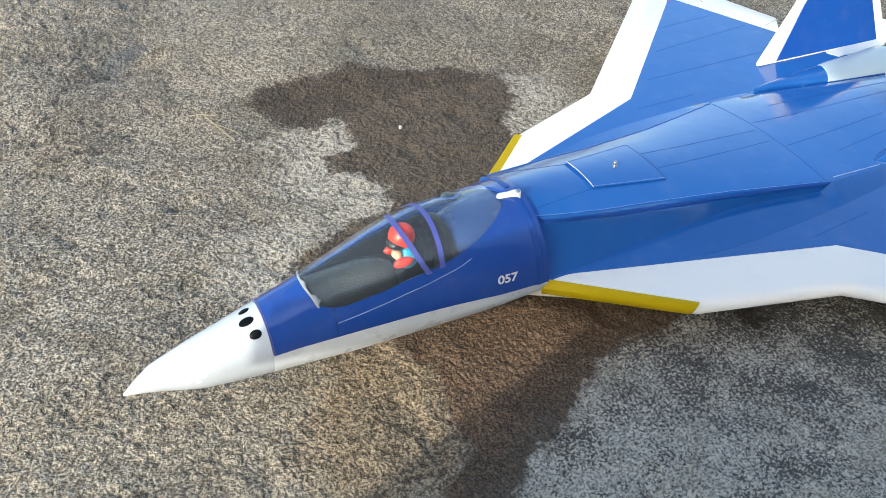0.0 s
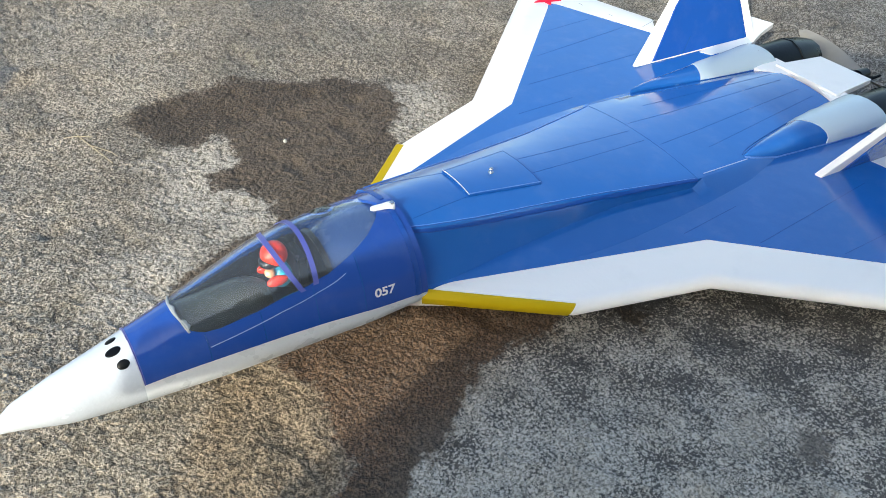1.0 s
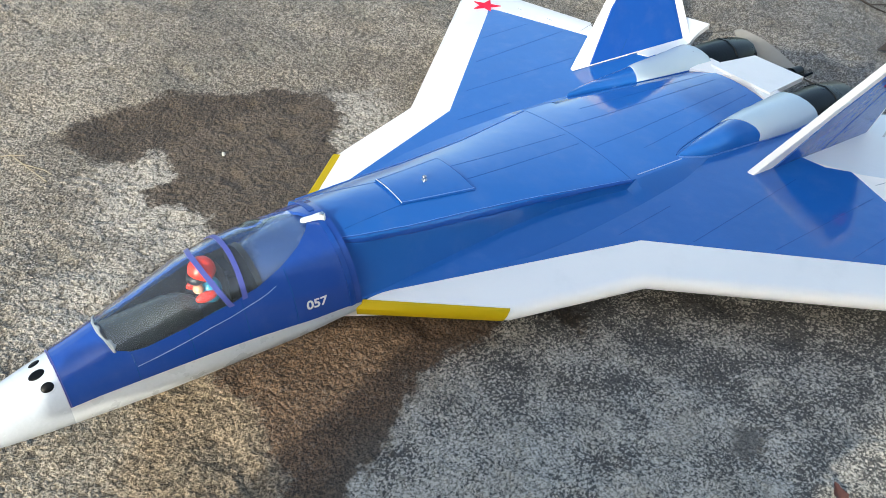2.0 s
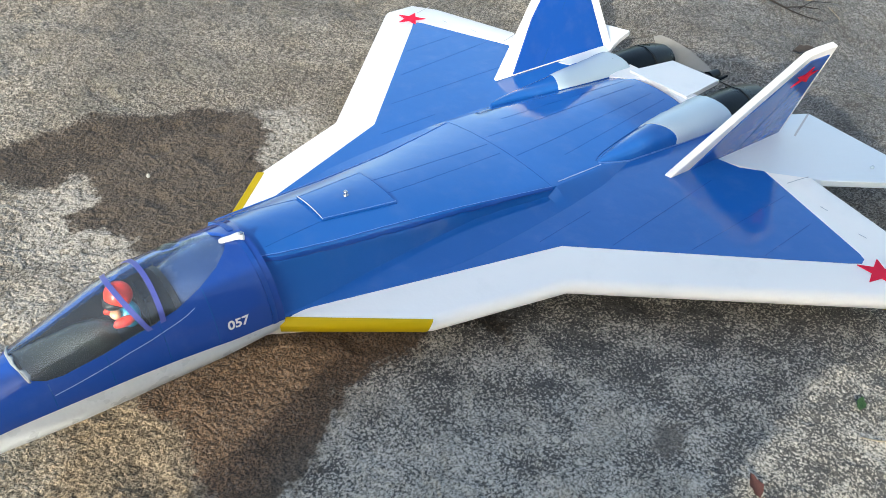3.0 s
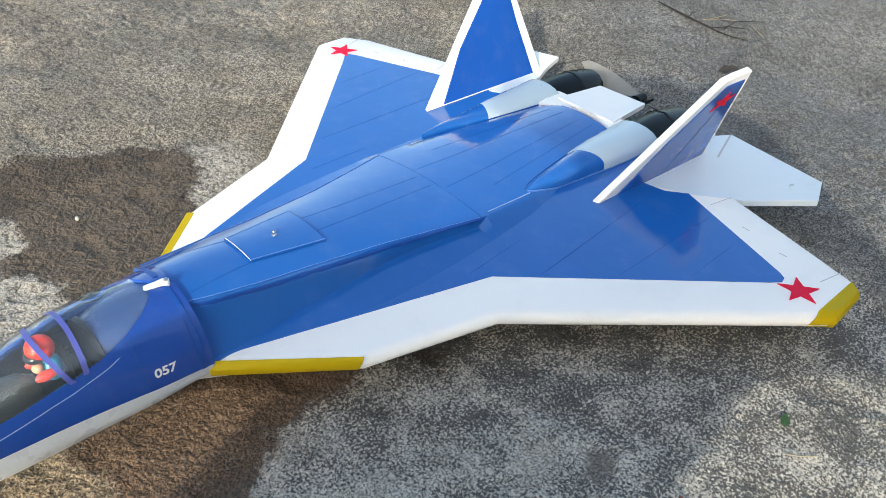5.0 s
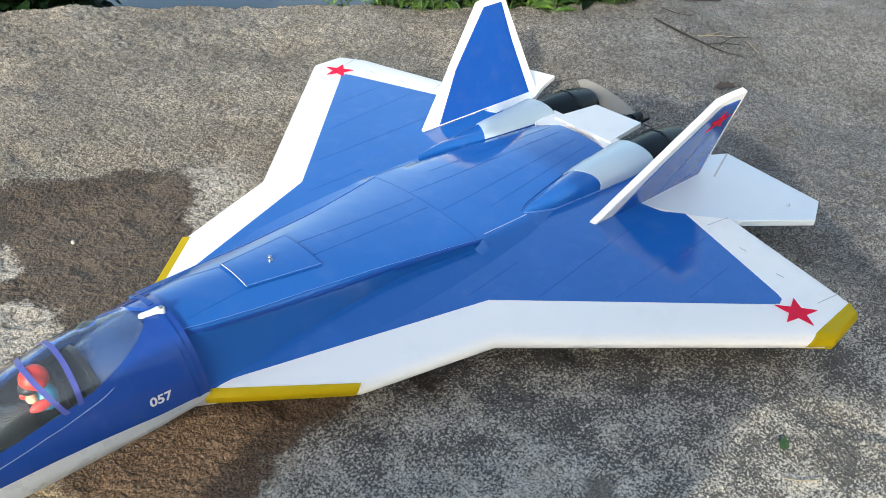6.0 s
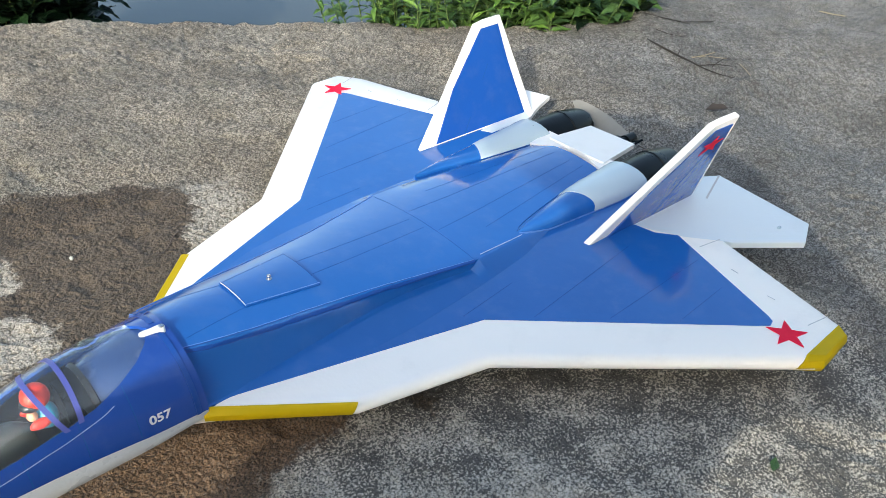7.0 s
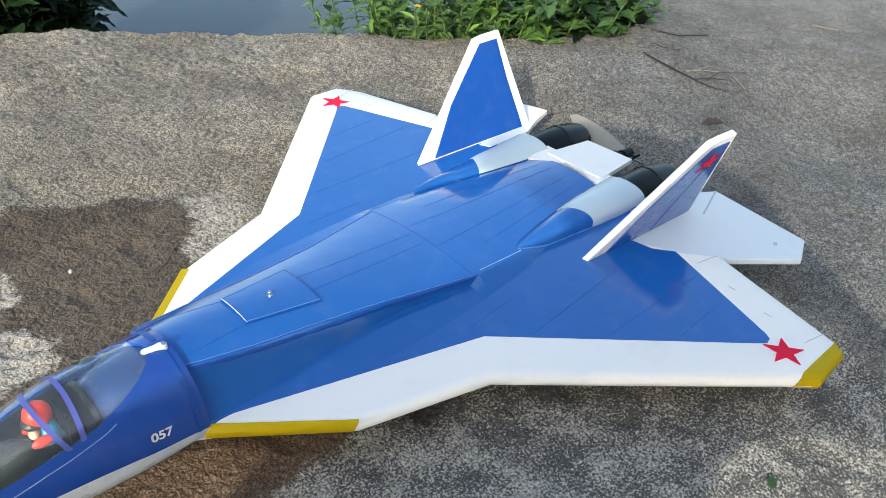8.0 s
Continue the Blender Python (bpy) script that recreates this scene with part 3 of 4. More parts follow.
# foot of the steep side below the spine: x, y, height
KNEE = [(0.506, 0.0552, 0.0045), (0.54, 0.0585, 0.0030), (0.60, 0.0568, 0.0070), (0.66, 0.0575, 0.0125), (0.72, 0.0605, 0.0168), (0.76, 0.0682, 0.0160), (0.80, 0.0766, 0.0132)]


def body_z(x, y):
    if x < 0.506 or x > 1.046:
        return 0.0006
    zc, ye, ze, yf = (lerp(x, BODY, k) for k in (1, 2, 3, 4))
    a, flank = abs(y), 1.0 if y < 0 else 0.35
    if a <= ye:
        return ze + (zc - ze) * (1 - (a / ye) ** 2)
    yk, zk = (lerp(x, KNEE, 1), lerp(x, KNEE, 2) * flank) if x < 0.80 else (ye, ze)
    if a < yk:
        lip = 0.0034 * float(smooth(x, 0.506, 0.54) * (1 - smooth(x, 0.76, 0.80)))
        return ze + (zk - ze) * (a - ye) / (yk - ye) - lip * min(1, (a - ye) / 0.0007, (yk - a) / 0.006)
    if a <= yf:
        return 0.0006 + (zk - 0.0006) * (1 - (a - yk) / (yf - yk)) ** 1.05
    return 0.0006


def build_body():
    rings = []
    for x in sorted(set(steps(0.506, 1.046, 54))):
        ye, yf = lerp(x, BODY, 2), lerp(x, BODY, 4)
        yk = lerp(x, KNEE, 1) if x < 0.80 else ye + 0.0004
        half = [(ye * k / 6, 0) for k in range(7)] + [(min(ye + 0.0007, ye * 0.8 + yk * 0.2), 0), ((ye + yk) / 2, 0)] + [(yk + (yf - yk) * u, 0) for u in (0.0, 0.2, 0.4, 0.6, 0.8, 1.0)]
        pts = [(x, -y, body_z(x, y)) for y, _ in reversed(half)] + [(x, y, body_z(x, y)) for y, _ in half[1:]]
        rings.append(pts + [(x, yf, -0.004), (x, -yf, -0.004)])
    skin_ob = part("body_skin", loft(rings), FILM_BLUE, plane, "blue film over the raised centre body", smooth=True)
    skin_ob.data.set_sharp_from_angle(angle=radians(20))
    # belly that the model rests on
    rings = []
    for x, w, d in ((0.50, 0.045, 0.026), (0.56, 0.066, 0.045), (0.62, 0.074, 0.054), (0.80, 0.085, 0.056), (1.0, 0.085, 0.052), (1.06, 0.075, 0.035)):
        rings.append([(x, -w, -0.006), (x, -w * 0.95, -d * 0.8), (x, -w * 0.7, -d), (x, w * 0.7, -d), (x, w * 0.95, -d * 0.8), (x, w, -0.006)])
    part("belly", loft(rings), FOAM, plane, "white foam belly", smooth=True)
    # raised spine edges with a tape fold and a pale strip painted as its highlight
    for s in (-1, 1):
        pts = [(x, s * (lerp(x, BODY, 2) - 0.0006 + 0.00012 * math.sin(x * 310))) for x in steps(0.512, 0.80, 60)]
        part("spine_fold", ribbon([(x, y + s * 0.0009) for x, y in pts], 0.0021, 0.0006, body_z), JOINT, plane, "dark fold of film along the spine")
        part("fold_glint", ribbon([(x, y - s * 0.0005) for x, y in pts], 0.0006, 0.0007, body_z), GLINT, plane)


build_body()


def seam_line(a, b, width=0.00028, n=14, name="panel_seam", material=SEAM, sides=(-1, 1), parent=None):
    for s in sides:
        part(name, ribbon([(x, y * s) for x, y in between(a, b, n)], width, 0.00022, body_z), material, parent or plane)


for a, b in (((0.524, 0.026), (0.584, 0.019)), ((0.655, 0.012), (0.795, 0.010)), ((0.805, 0.022), (1.03, 0.012)), ((0.85, 0.045), (1.035, 0.028))):
    seam_line(a, b)
seam_line((0.801, -0.074), (0.801, 0.074), n=30, sides=(1,))

# pale strip drawn as a highlight on the rear fold
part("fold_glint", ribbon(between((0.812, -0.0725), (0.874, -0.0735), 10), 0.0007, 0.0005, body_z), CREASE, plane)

# hatch with its screw
HATCH = [(0.5815, -0.0195), (0.6525, -0.0272), (0.6545, 0.0300), (0.5825, 0.0200)]


def build_hatch():
    n = 8
    rings = []
    for i in range(n + 1):
        a = [HATCH[0][k] + (HATCH[1][k] - HATCH[0][k]) * i / n for k in (0, 1)]
        b = [HATCH[3][k] + (HATCH[2][k] - HATCH[3][k]) * i / n for k in (0, 1)]
        row = between(a, b, n)
        rings.append([(x, y, body_z(x, y) + 0.0016) for x, y in row] + [(x, y, body_z(x, y) - 0.002) for x, y in row[::-1]])
    lid = part("hatch", loft(rings), FILM_BLUE, plane, "blue battery hatch lid", smooth=True)
    for k, (width, glint) in enumerate(((0.0012, True), (0.0006, False), (0.0005, False), (0.0010, True))):
        p, q = HATCH[k], HATCH[(k + 1) % 4]
        part("hatch_gap", ribbon(between(p, q, 8), width, 0.0018, body_z), SEAM, lid)
        # bright strips painted as highlights on the front and near edges
        if glint:
            away = (0.0005, 0.0) if k == 3 else (0.0, 0.0008)
            part("hatch_glint", ribbon([(x + away[0], y + away[1]) for x, y in between(p, q, 8)], 0.0006, 0.0022, body_z), NYLON if k == 3 else GLINT, lid)
    z = body_z(0.6185, 0) + 0.0016
    bm = tube([(0.6185, 0, z - 0.002), (0.6185, 0, z + 0.0005)], 0.0026, 14)
    tube([(0.6185, 0, z), (0.6185, 0, z + 0.0036)], 0.0010, 10, bm)
    ball((0.6185, 0, z + 0.0034), (0.0019, 0.0019, 0.0016), bm, 14, 8)
    part("screw", bm, STEEL, lid, "bright steel screw", smooth=True)


build_hatch()


def build_latch():
    """The white turning latch behind the canopy."""
    rings = []
    for i in range(13):
        u = i / 12
        x, y = 0.4935 + 0.0195 * u, -0.0125 - 0.0035 * u
        w = (0.0021 + 0.0012 * float(smooth(u, 0.45, 0.85))) * math.sqrt(max(0.02, 1 - (2 * u - 1) ** 6))
        rings.append([(x, y - w, 0.0580), (x, y - w * 0.9, 0.0608), (x, y + w * 0.9, 0.0608), (x, y + w, 0.0580)])
    arm = part("latch", loft(rings), NYLON, plane, "white nylon canopy latch", smooth=True)
    part("boss", tube([(0.5105, -0.0157, 0.048), (0.5105, -0.0157, 0.0585)], 0.0028, 12), NYLON, arm)
    part("screw", tube([(0.5105, -0.0157, 0.0605), (0.5105, -0.0157, 0.0620)], [0.0021, 0.0018], 12), STEEL, arm, "steel screw head", smooth=True)


build_latch()

# ---- wings: port outline, leading edges first; the starboard one is its mirror image ----
WING = [(0.4985, -0.025), (0.5150, -0.0590), (0.6050, -0.1342), (0.7225, -0.1705), (0.9395, -0.3700), (0.9890, -0.3690), (0.9968, -0.3575), (1.0370, -0.2145), (1.0085, -0.1780), (0.990, -0.140), (0.990, -0.045)]
ROUND = [0.0, 1.0, 1.0, 1.0, 0.55, 0.3, 0.25, 0.1, 0.0, 0.0, 0.0]
BLUE_AREA = [(0.5175, -0.0535), (0.7560, -0.1318), (0.9375, -0.3060), (0.9465, -0.3135), (0.9535, -0.3120), (0.9575, -0.3055), (1.0075, -0.1765), (0.9930, -0.1570), (0.9885, -0.1300), (1.024, -0.1190), (1.036, -0.1040), (1.046, -0.045), (0.5225, -0.045)]
TAIL = [(0.9905, -0.130), (0.9935, -0.1565), (1.0100, -0.1785), (1.0385, -0.2150), (1.0420, -0.2215), (1.1020, -0.2740), (1.1395, -0.2600), (1.1570, -0.1400), (1.1400, -0.1290), (1.128, -0.105), (1.07, -0.100), (1.00, -0.100)]


STARBOARD = WING[:4] + [(0.9400, -0.3655), (0.9830, -0.3640), (1.0030, -0.3330)] + WING[7:]


def build_wing(s):
    side = "port" if s == 1 else "starboard"
    outline = WING if s == 1 else STARBOARD
    rings = []
    for grow, z in ((0.0095, 0.0), (0.0060, -0.0006), (0.0030, -0.0022), (0.0010, -0.0048), (0.0, -0.0080), (0.0006, -0.0110), (0.0030, -0.0130)):
        rings.append([(x, y, z) for x, y in inset(mirror(outline, -s), [r * grow for r in ROUND])])
    wing = part("wing", loft(rings), FOAM, plane, f"white foam {side} wing with blue film and red star", smooth=True)
    part("wing_film", slab(mirror(BLUE_AREA if s == 1 else [(0.5225, -0.0635), (0.7500, -0.1358), (0.9385, -0.3050)] + BLUE_AREA[3:], -s), -0.002, 0.0005), FILM_BLUE, wing, "blue film")
    star = star_points(0.9470, -0.3300, 0.0194, radians(36)) if s == 1 else star_points(0.9540, -0.3270, 0.0196, radians(38))
    part("wing_star", slab(mirror(star, -s), -0.001, 0.0009), RED, wing, "red five-pointed star")
    if s == 1:
        tip = [(0.9950, -0.3565), (0.9865, -0.3670), (0.9455, -0.3665), (0.9345, -0.3545)]
        part("tip_stripe", slab(mirror(tip, -s), -0.002, 0.0007), YELLOW, wing, "mustard yellow wing tip")
        lip = [mirror(p, -s) for p in (
            [(0.9210, -0.3500, -0.0130), (0.9395, -0.3690, -0.0130), (0.9880, -0.3680, -0.0120)],
            [(0.9214, -0.3546, -0.0080), (0.9395, -0.3706, -0.0080), (0.9892, -0.3696, -0.0080)],
            [(0.9260, -0.3566, -0.0026), (0.9405, -0.3685, -0.0016), (0.9878, -0.3682, -0.0012)],
            [(0.9345, -0.3545, 0.0006), (0.9455, -0.3665, 0.0006), (0.9865, -0.3670, 0.0006)],
            [(0.9345, -0.3520, -0.0120), (0.9455, -0.3600, -0.0120), (0.9860, -0.3600, -0.0110)])]
        part("tip_edge", loft([[q[i] for q in lip] for i in range(3)]), YELLOW, wing, smooth=True)
    # yellow leading edge of the inner wing
    rings = []
    for u in steps(0, 1, 10):
        a, b = Vector((0.5105, -0.0605)), Vector((0.5988, -0.1344))
        p = a + (b - a) * u
        d = (b - a).normalized()
        n = Vector((d.y, -d.x))
        n = -n if n.x > 0 else n
        ring = []
        for k, z in ((-0.0052, -0.0125), (-0.0036, -0.0085), (-0.0034, -0.0050), (-0.0044, -0.0016), (-0.0056, -0.0004), (-0.0069, 0.0002), (-0.0069, -0.004)):
            shift = d * (0.40 * u * (z + 0.0125))
            if s == -1 and k < -0.006:
                k -= 0.0056
            q = p + n * (k + (0.0022 * (1 - u) if z < -0.003 else 0.0)) + shift
            ring.append((q.x, q.y * s, z))
        rings.append(ring)
    part("edge_stripe", loft(rings), YELLOW, wing, "mustard yellow strip on the inner leading edge", smooth=True)
    # seams pressed into the film
    for a, b, w in (((0.888, -0.2535), (0.963, -0.254), 0.0004), ((0.843, -0.208), (0.985, -0.214), 0.0005), ((0.792, -0.160), (0.950, -0.153), 0.0007), ((0.745, -0.116), (0.815, -0.113), 0.0005)):
        part("film_seam", ribbon(mirror(between(a, b, 12), -s), w, 0.0002, lambda x, y: 0.0005), SEAM, wing)
    # control surface cuts, drawn dark on the foam
    for a, b in (((1.0350, -0.2100), (1.0070, -0.2030)), ((1.0000, -0.3440), (0.9730, -0.3370)), ((0.9850, -0.2900), (0.9850, -0.2980)), ((0.9970, -0.2450), (0.9960, -0.2530))):
        part("aileron_cut", ribbon(mirror(between(a, b, 4), -s), 0.0006, 0.0003, lambda x, y: 0.0), PENCIL, wing)
    # tailplane
    outline = TAIL if s == 1 else [(0.9905, -0.130), (0.9935, -0.1565), (1.0100, -0.1700), (1.0385, -0.1740), (1.0700, -0.1760), (1.1520, -0.1745), (1.1670, -0.1280), (1.1370, -0.1200), (1.1150, -0.1120), (1.100, -0.105), (1.07, -0.100), (1.00, -0.100)]
    rings = [[(x, y, z) for x, y in inset(mirror(outline, -s), [0, 0, 0, 0, g, g, g, g, 0, 0, 0, 0])] for g, z in ((0.0006, -0.0012), (0.0, -0.0018), (0.0, -0.0078), (0.0006, -0.0084))]
    # port side takes a bluer, darker white: its shade is put into the colour
    tail = part("tailplane", loft(rings), SHADED_FOAM if s == 1 else FOAM, plane, f"pale white foam {side} tailplane")
    if s == 1:
        part("hinge_slot", ribbon(mirror(between((1.1545, -0.1405), (1.0985, -0.1570), 6), -s), 0.0022, 0.0004, lambda x, y: -0.0012), PENCIL, tail, "dark slot")
        part("control_horn", ball((1.106, -0.2415 * s, -0.0006), (0.003, 0.002, 0.0018), segments=10, rings=6), SILVER, tail, "small clear plastic horn", smooth=True)


def build_fin(s):
    """A canted foam fin with blue film on both faces."""
    corners = ((0.9200, -0.1215, 0.0), (1.0985, -0.1370, -0.002), (1.0815, -0.1720, 0.1165), (1.0420, -0.1680, 0.1175)) if s == 1 else (
        (0.9225, -0.1310, 0.0), (1.1140, -0.1180, -0.002), (1.0955, -0.1730, 0.1165), (1.0525, -0.1720, 0.1175))
    B0, B1, T1, T0 = (Vector(p) for p in corners)
    n = (B1 - B0).cross(T0 - B0).normalized()
    if n.y > 0:
        n = -n

    def at(u, v, off):
        p = (B0 * (1 - v) + T0 * v) * (1 - u) + (B1 * (1 - v) + T1 * v) * u + n * off
        return (p.x, p.y * s, p.z)
    edge = [(0, 0), (0.0, 0.35), (0.003, 0.47), (-0.003, 0.48), (0.0, 0.75), (0.0, 0.985), (0.35, 1.0), (1.0, 1.0), (1, 0.6), (1, 0)]
    half = 0.0036
    rings = []
    for k, f in ((-half, 1), (-half * 0.8, 0), (half * 0.8, 0), (half, 1)):
        rings.append([at(0.5 + (u - 0.5) * (1 - 0.012 * f), v * (1 - 0.006 * f), k) for u, v in edge])
    fin = part("tail_fin", loft(rings), FOAM, plane, "canted white foam tail fin with blue faces")
    rear = 0.0 if s == 1 else 0.045
    blue = [(0.150 - rear * 0.6, 0.012), (0.965 - rear, 0.012), (0.92 - rear, 0.55), (0.87 - rear, 0.925), (0.27 - rear * 0.6, 0.925), (0.115 - rear * 0.8, 0.45)]
    for k, e in ((half + 0.0012, half - 0.001), (-half - 0.0012, -half + 0.001)):
        part("fin_film", loft([[at(u, v, k) for u, v in blue], [at(u, v, e) for u, v in blue]]), FILM_DEEP, fin, "blue film")
    foot = 0.55 if s == 1 else 0.36
    for f in (1, -1):
        line = ((foot, 0.02), (foot + 0.010, 0.02), (0.665, 0.75), (0.655, 0.75))
        part("rudder_seam", loft([[at(u, v, f * (half + d)) for u, v in line] for d in (0.0003, 0.0015)]), SEAM, fin)
    star = [(0.60 + math.cos(t) * r * 0.25, 0.75 + math.sin(t) * r * 0.095) for t, r in ((math.pi / 2 + i * math.pi / 5, 1 if i % 2 == 0 else 0.4) for i in range(10))]
    part("fin_star", loft([[at(u, v, half + d) for u, v in star] for d in (0.0004, 0.0018)]), RED, fin, "red five-pointed star")


def build_nacelle(s):
    """Half-round engine fairing with a pale band and a black nozzle."""
    # x, inner y, outer y, height
    rows = [(0.873, 0.0680, 0.0700, 0.0098), (0.879, 0.0648, 0.0728, 0.0118), (0.890, 0.0618, 0.0752, 0.0134), (0.910, 0.0582, 0.0790, 0.0152), (0.935, 0.0545, 0.0832, 0.0170),
            (0.960, 0.0512, 0.0872, 0.0184), (0.985, 0.0485, 0.0915, 0.0189), (1.020, 0.0458, 0.0965, 0.0180), (1.066, 0.0435, 0.0975, 0.0158)] if s == 1 else [
            (0.871, 0.0825, 0.0840, 0.0092), (0.879, 0.0800, 0.0870, 0.0094), (0.890, 0.0795, 0.0890, 0.0096), (0.910, 0.0765, 0.0910, 0.0098), (0.935, 0.0700, 0.0925, 0.0099),
            (0.960, 0.0640, 0.0935, 0.0100), (0.985, 0.0582, 0.0945, 0.0106), (1.020, 0.0512, 0.0955, 0.0126), (1.066, 0.0450, 0.0965, 0.0148)]
    def ring(x, slant=0.0, grow=0.0, turns=tuple(range(17))):
        out = []
        for k in turns:
            t = math.pi * k / 16
            at = x + slant * -math.cos(t)
            a, b, h = (lerp(at, rows, j) for j in (1, 2, 3))
            c, w = (a + b) / 2, (b - a) / 2 + grow
            foot = 0.004 if at < 1.0 else 0.002
            out.append((at, -s * (c - w * math.cos(t)), foot + (h - foot + grow) * math.sin(t) ** 0.85 + (-0.006 if k in (0, 16) else 0)))
        return out
    nac = part("nacelle", loft([ring(x) for x in sorted(set([r[0] for r in rows[:8]] + steps(0.90, 1.02, 6)))]), FILM_BLUE, plane, "blue and pale grey engine fairing with black nozzle", smooth=True)
    folds = (0, 1, 2.5, 4.3, 6.2, 8, 10, 12, 13.6, 15, 16)
    sheet = [ring(x, 0.009 * (1 - i / 8), 0.0008 + 0.0004 * (i % 2), folds) for i, x in enumerate(steps(0.968, 1.066, 8))]
    part("pale_cover", loft(sheet), SILVER, nac, "creased pale grey film cover", smooth=True)
    # pale highlight painted along the outer foot, open dark gap at the inner one
    for k, width, material, name in ((2, 0.0009, GLINT, "foot_glint"), (1, 0.0014 if s == -1 else 0.0007, SEAM, "foot_gap")):
        foot = [(x, -s * (lerp(x, rows, k) + (0.0006 if k == 2 else -0.0006))) for x in steps(rows[0][0], 1.05, 26)]
        part(name, ribbon(foot, width, 0.0012, lambda x, y: max(body_z(x, y), 0.0006)), material, nac)
    cx, cz, cy = 1.066, -0.0105, -0.0685 * s
    rings = []
    for x, r in ((1.055, 0.0250), (1.068, 0.0258), (1.095, 0.0270), (1.118, 0.0274), (1.1185, 0.0282), (1.121, 0.0282), (1.1215, 0.0274), (1.145, 0.0258), (1.162, 0.0235), (1.162, 0.0215), (1.11, 0.020)):
        rings.append([(x, cy + r * (1 + 0.025 * math.sin(k * 2.3 + x * 90)) * math.cos(2 * math.pi * (k + 0.4) / 13), cz + r * (1 + 0.025 * math.sin(k * 1.7 + x * 60)) * math.sin(2 * math.pi * (k + 0.4) / 13) - 0.10 * (x - 1.066)) for k in range(13)])
    part("nozzle", loft(rings), BLACK, nac, "creased black film nozzle", smooth=True)


for s in (1, -1):
    build_wing(s)
    build_fin(s)
    build_nacelle(s)
for s in (1, -1):
    foot = [(1.018, -0.1180), (1.024, -0.1050), (1.092, -0.1010), (1.104, -0.1220), (1.06, -0.1200)]
    part("fin_foot", slab(mirror(foot, -s), -0.001, 0.0012), SHADED_FOAM, plane, "pale strip at the foot of the fin")


def build_tail():
    # white deck between the nozzles, then motor and propeller
    edge = [(1.030, 0.048), (1.034, 0.040), (1.0585, 0.004), (1.0585, -0.008), (1.046, -0.0430), (1.042, -0.050)]
    part("tail_deck", slab(edge + [(1.072, -0.048), (1.072, 0.052)], -0.004, 0.0085), FOAM, plane, "white foam tail deck")
    plate = part("tail_plate", loft([[(x, y, z + dz) for x, y, z in ((1.0555, 0.0385, 0.0108), (1.132, 0.0325, 0.0035), (1.135, -0.0335, 0.0035), (1.0560, -0.0425, 0.0108))] for dz in (0.0, -0.006)]), FOAM, plane, "white foam plate between the nozzles")
    hub = (1.168, -0.002, -0.016)
    bm = tube([(1.120, hub[1], hub[2]), (1.150, hub[1], hub[2])], 0.0125, 18)
    tube([(1.150, hub[1], hub[2]), (1.174, hub[1], hub[2])], [0.007, 0.0055], 14, bm)
    part("motor", bm, BLACK, plane, "black electric motor", smooth=True)
    for k in (1, -1):
        rings = []
        for i in range(13):
            u = i / 12
            r = 0.006 + 0.098 * u
            chord = 0.0040 + 0.0075 * math.sin(math.pi * min(1, u * 0.86 + 0.12)) ** 0.8
            if u > 0.9:
                chord *= math.sqrt(max(0.05, 1 - ((u - 0.9) / 0.1) ** 2))
            pitch = radians(62 - 36 * u)
            ring = []
            for t in range(8):
                a = 2 * math.pi * t / 8
                c, h = math.cos(a) * chord, math.sin(a) * 0.0012
                dx, dv = c * math.sin(pitch) + h * math.cos(pitch), c * math.cos(pitch) - h * math.sin(pitch)
                y, z = k * r, k * r * 0.10 + k * dv
                ring.append((hub[0] + 0.004 + dx + 0.14 * r * (1 if k == 1 else 0), hub[1] + y, hub[2] + z))
            rings.append(ring)
        blade = part("propeller_blade", loft(rings), BLADE, plane, "grey-beige plastic propeller blade", smooth=True)
    part("propeller_hub", tube([(1.164, hub[1], hub[2]), (1.182, hub[1], hub[2])], [0.008, 0.0065], 16), BLACK, plane, "black propeller hub", smooth=True)
    wire = [(1.135, -0.030, 0.0), (1.150, -0.034, 0.004), (1.160, -0.026, -0.004), (1.165, -0.012, -0.012)]
    part("motor_wire", tube(wire, 0.0016, 6), BLACK, plane, "black wire", smooth=True)


build_tail()

# ---- the small figure in the cockpit ----
def build_figure():
    c = Vector((0.4128, lean(0.41) - 0.001, 0.0038))
    bm = bmesh.new()
    def blob(p, r, m):
        before = len(bm.faces)
        ball(c + Vector(p), r, bm, 18, 12)
        bm.faces.ensure_lookup_table()
        for f in bm.faces[before:]:
            f.material_index = m
    blob((0.000, 0.0, 0.0465), (0.0100, 0.0100, 0.0100), 0)
    blob((-0.004, -0.001, 0.0425), (0.0085, 0.0080, 0.0050), 3)
    blob((-0.0065, -0.0045, 0.0345), (0.0038, 0.0045, 0.0035), 1)
    blob((0.003, -0.001, 0.0270), (0.0085, 0.0100, 0.0105), 2)
    blob((-0.003, -0.0095, 0.0290), (0.0085, 0.0036, 0.0042), 0)
    blob((-0.003, 0.0080, 0.0290), (0.0085, 0.0036, 0.0042), 0)
    ob = part("pilot_figure", bm, [HELMET, TAN, TURQUOISE, DARK], smooth=True)
    tagged(ob, "tiny red and turquoise plastic figure seated in the cockpit", "figurine")


build_figure()

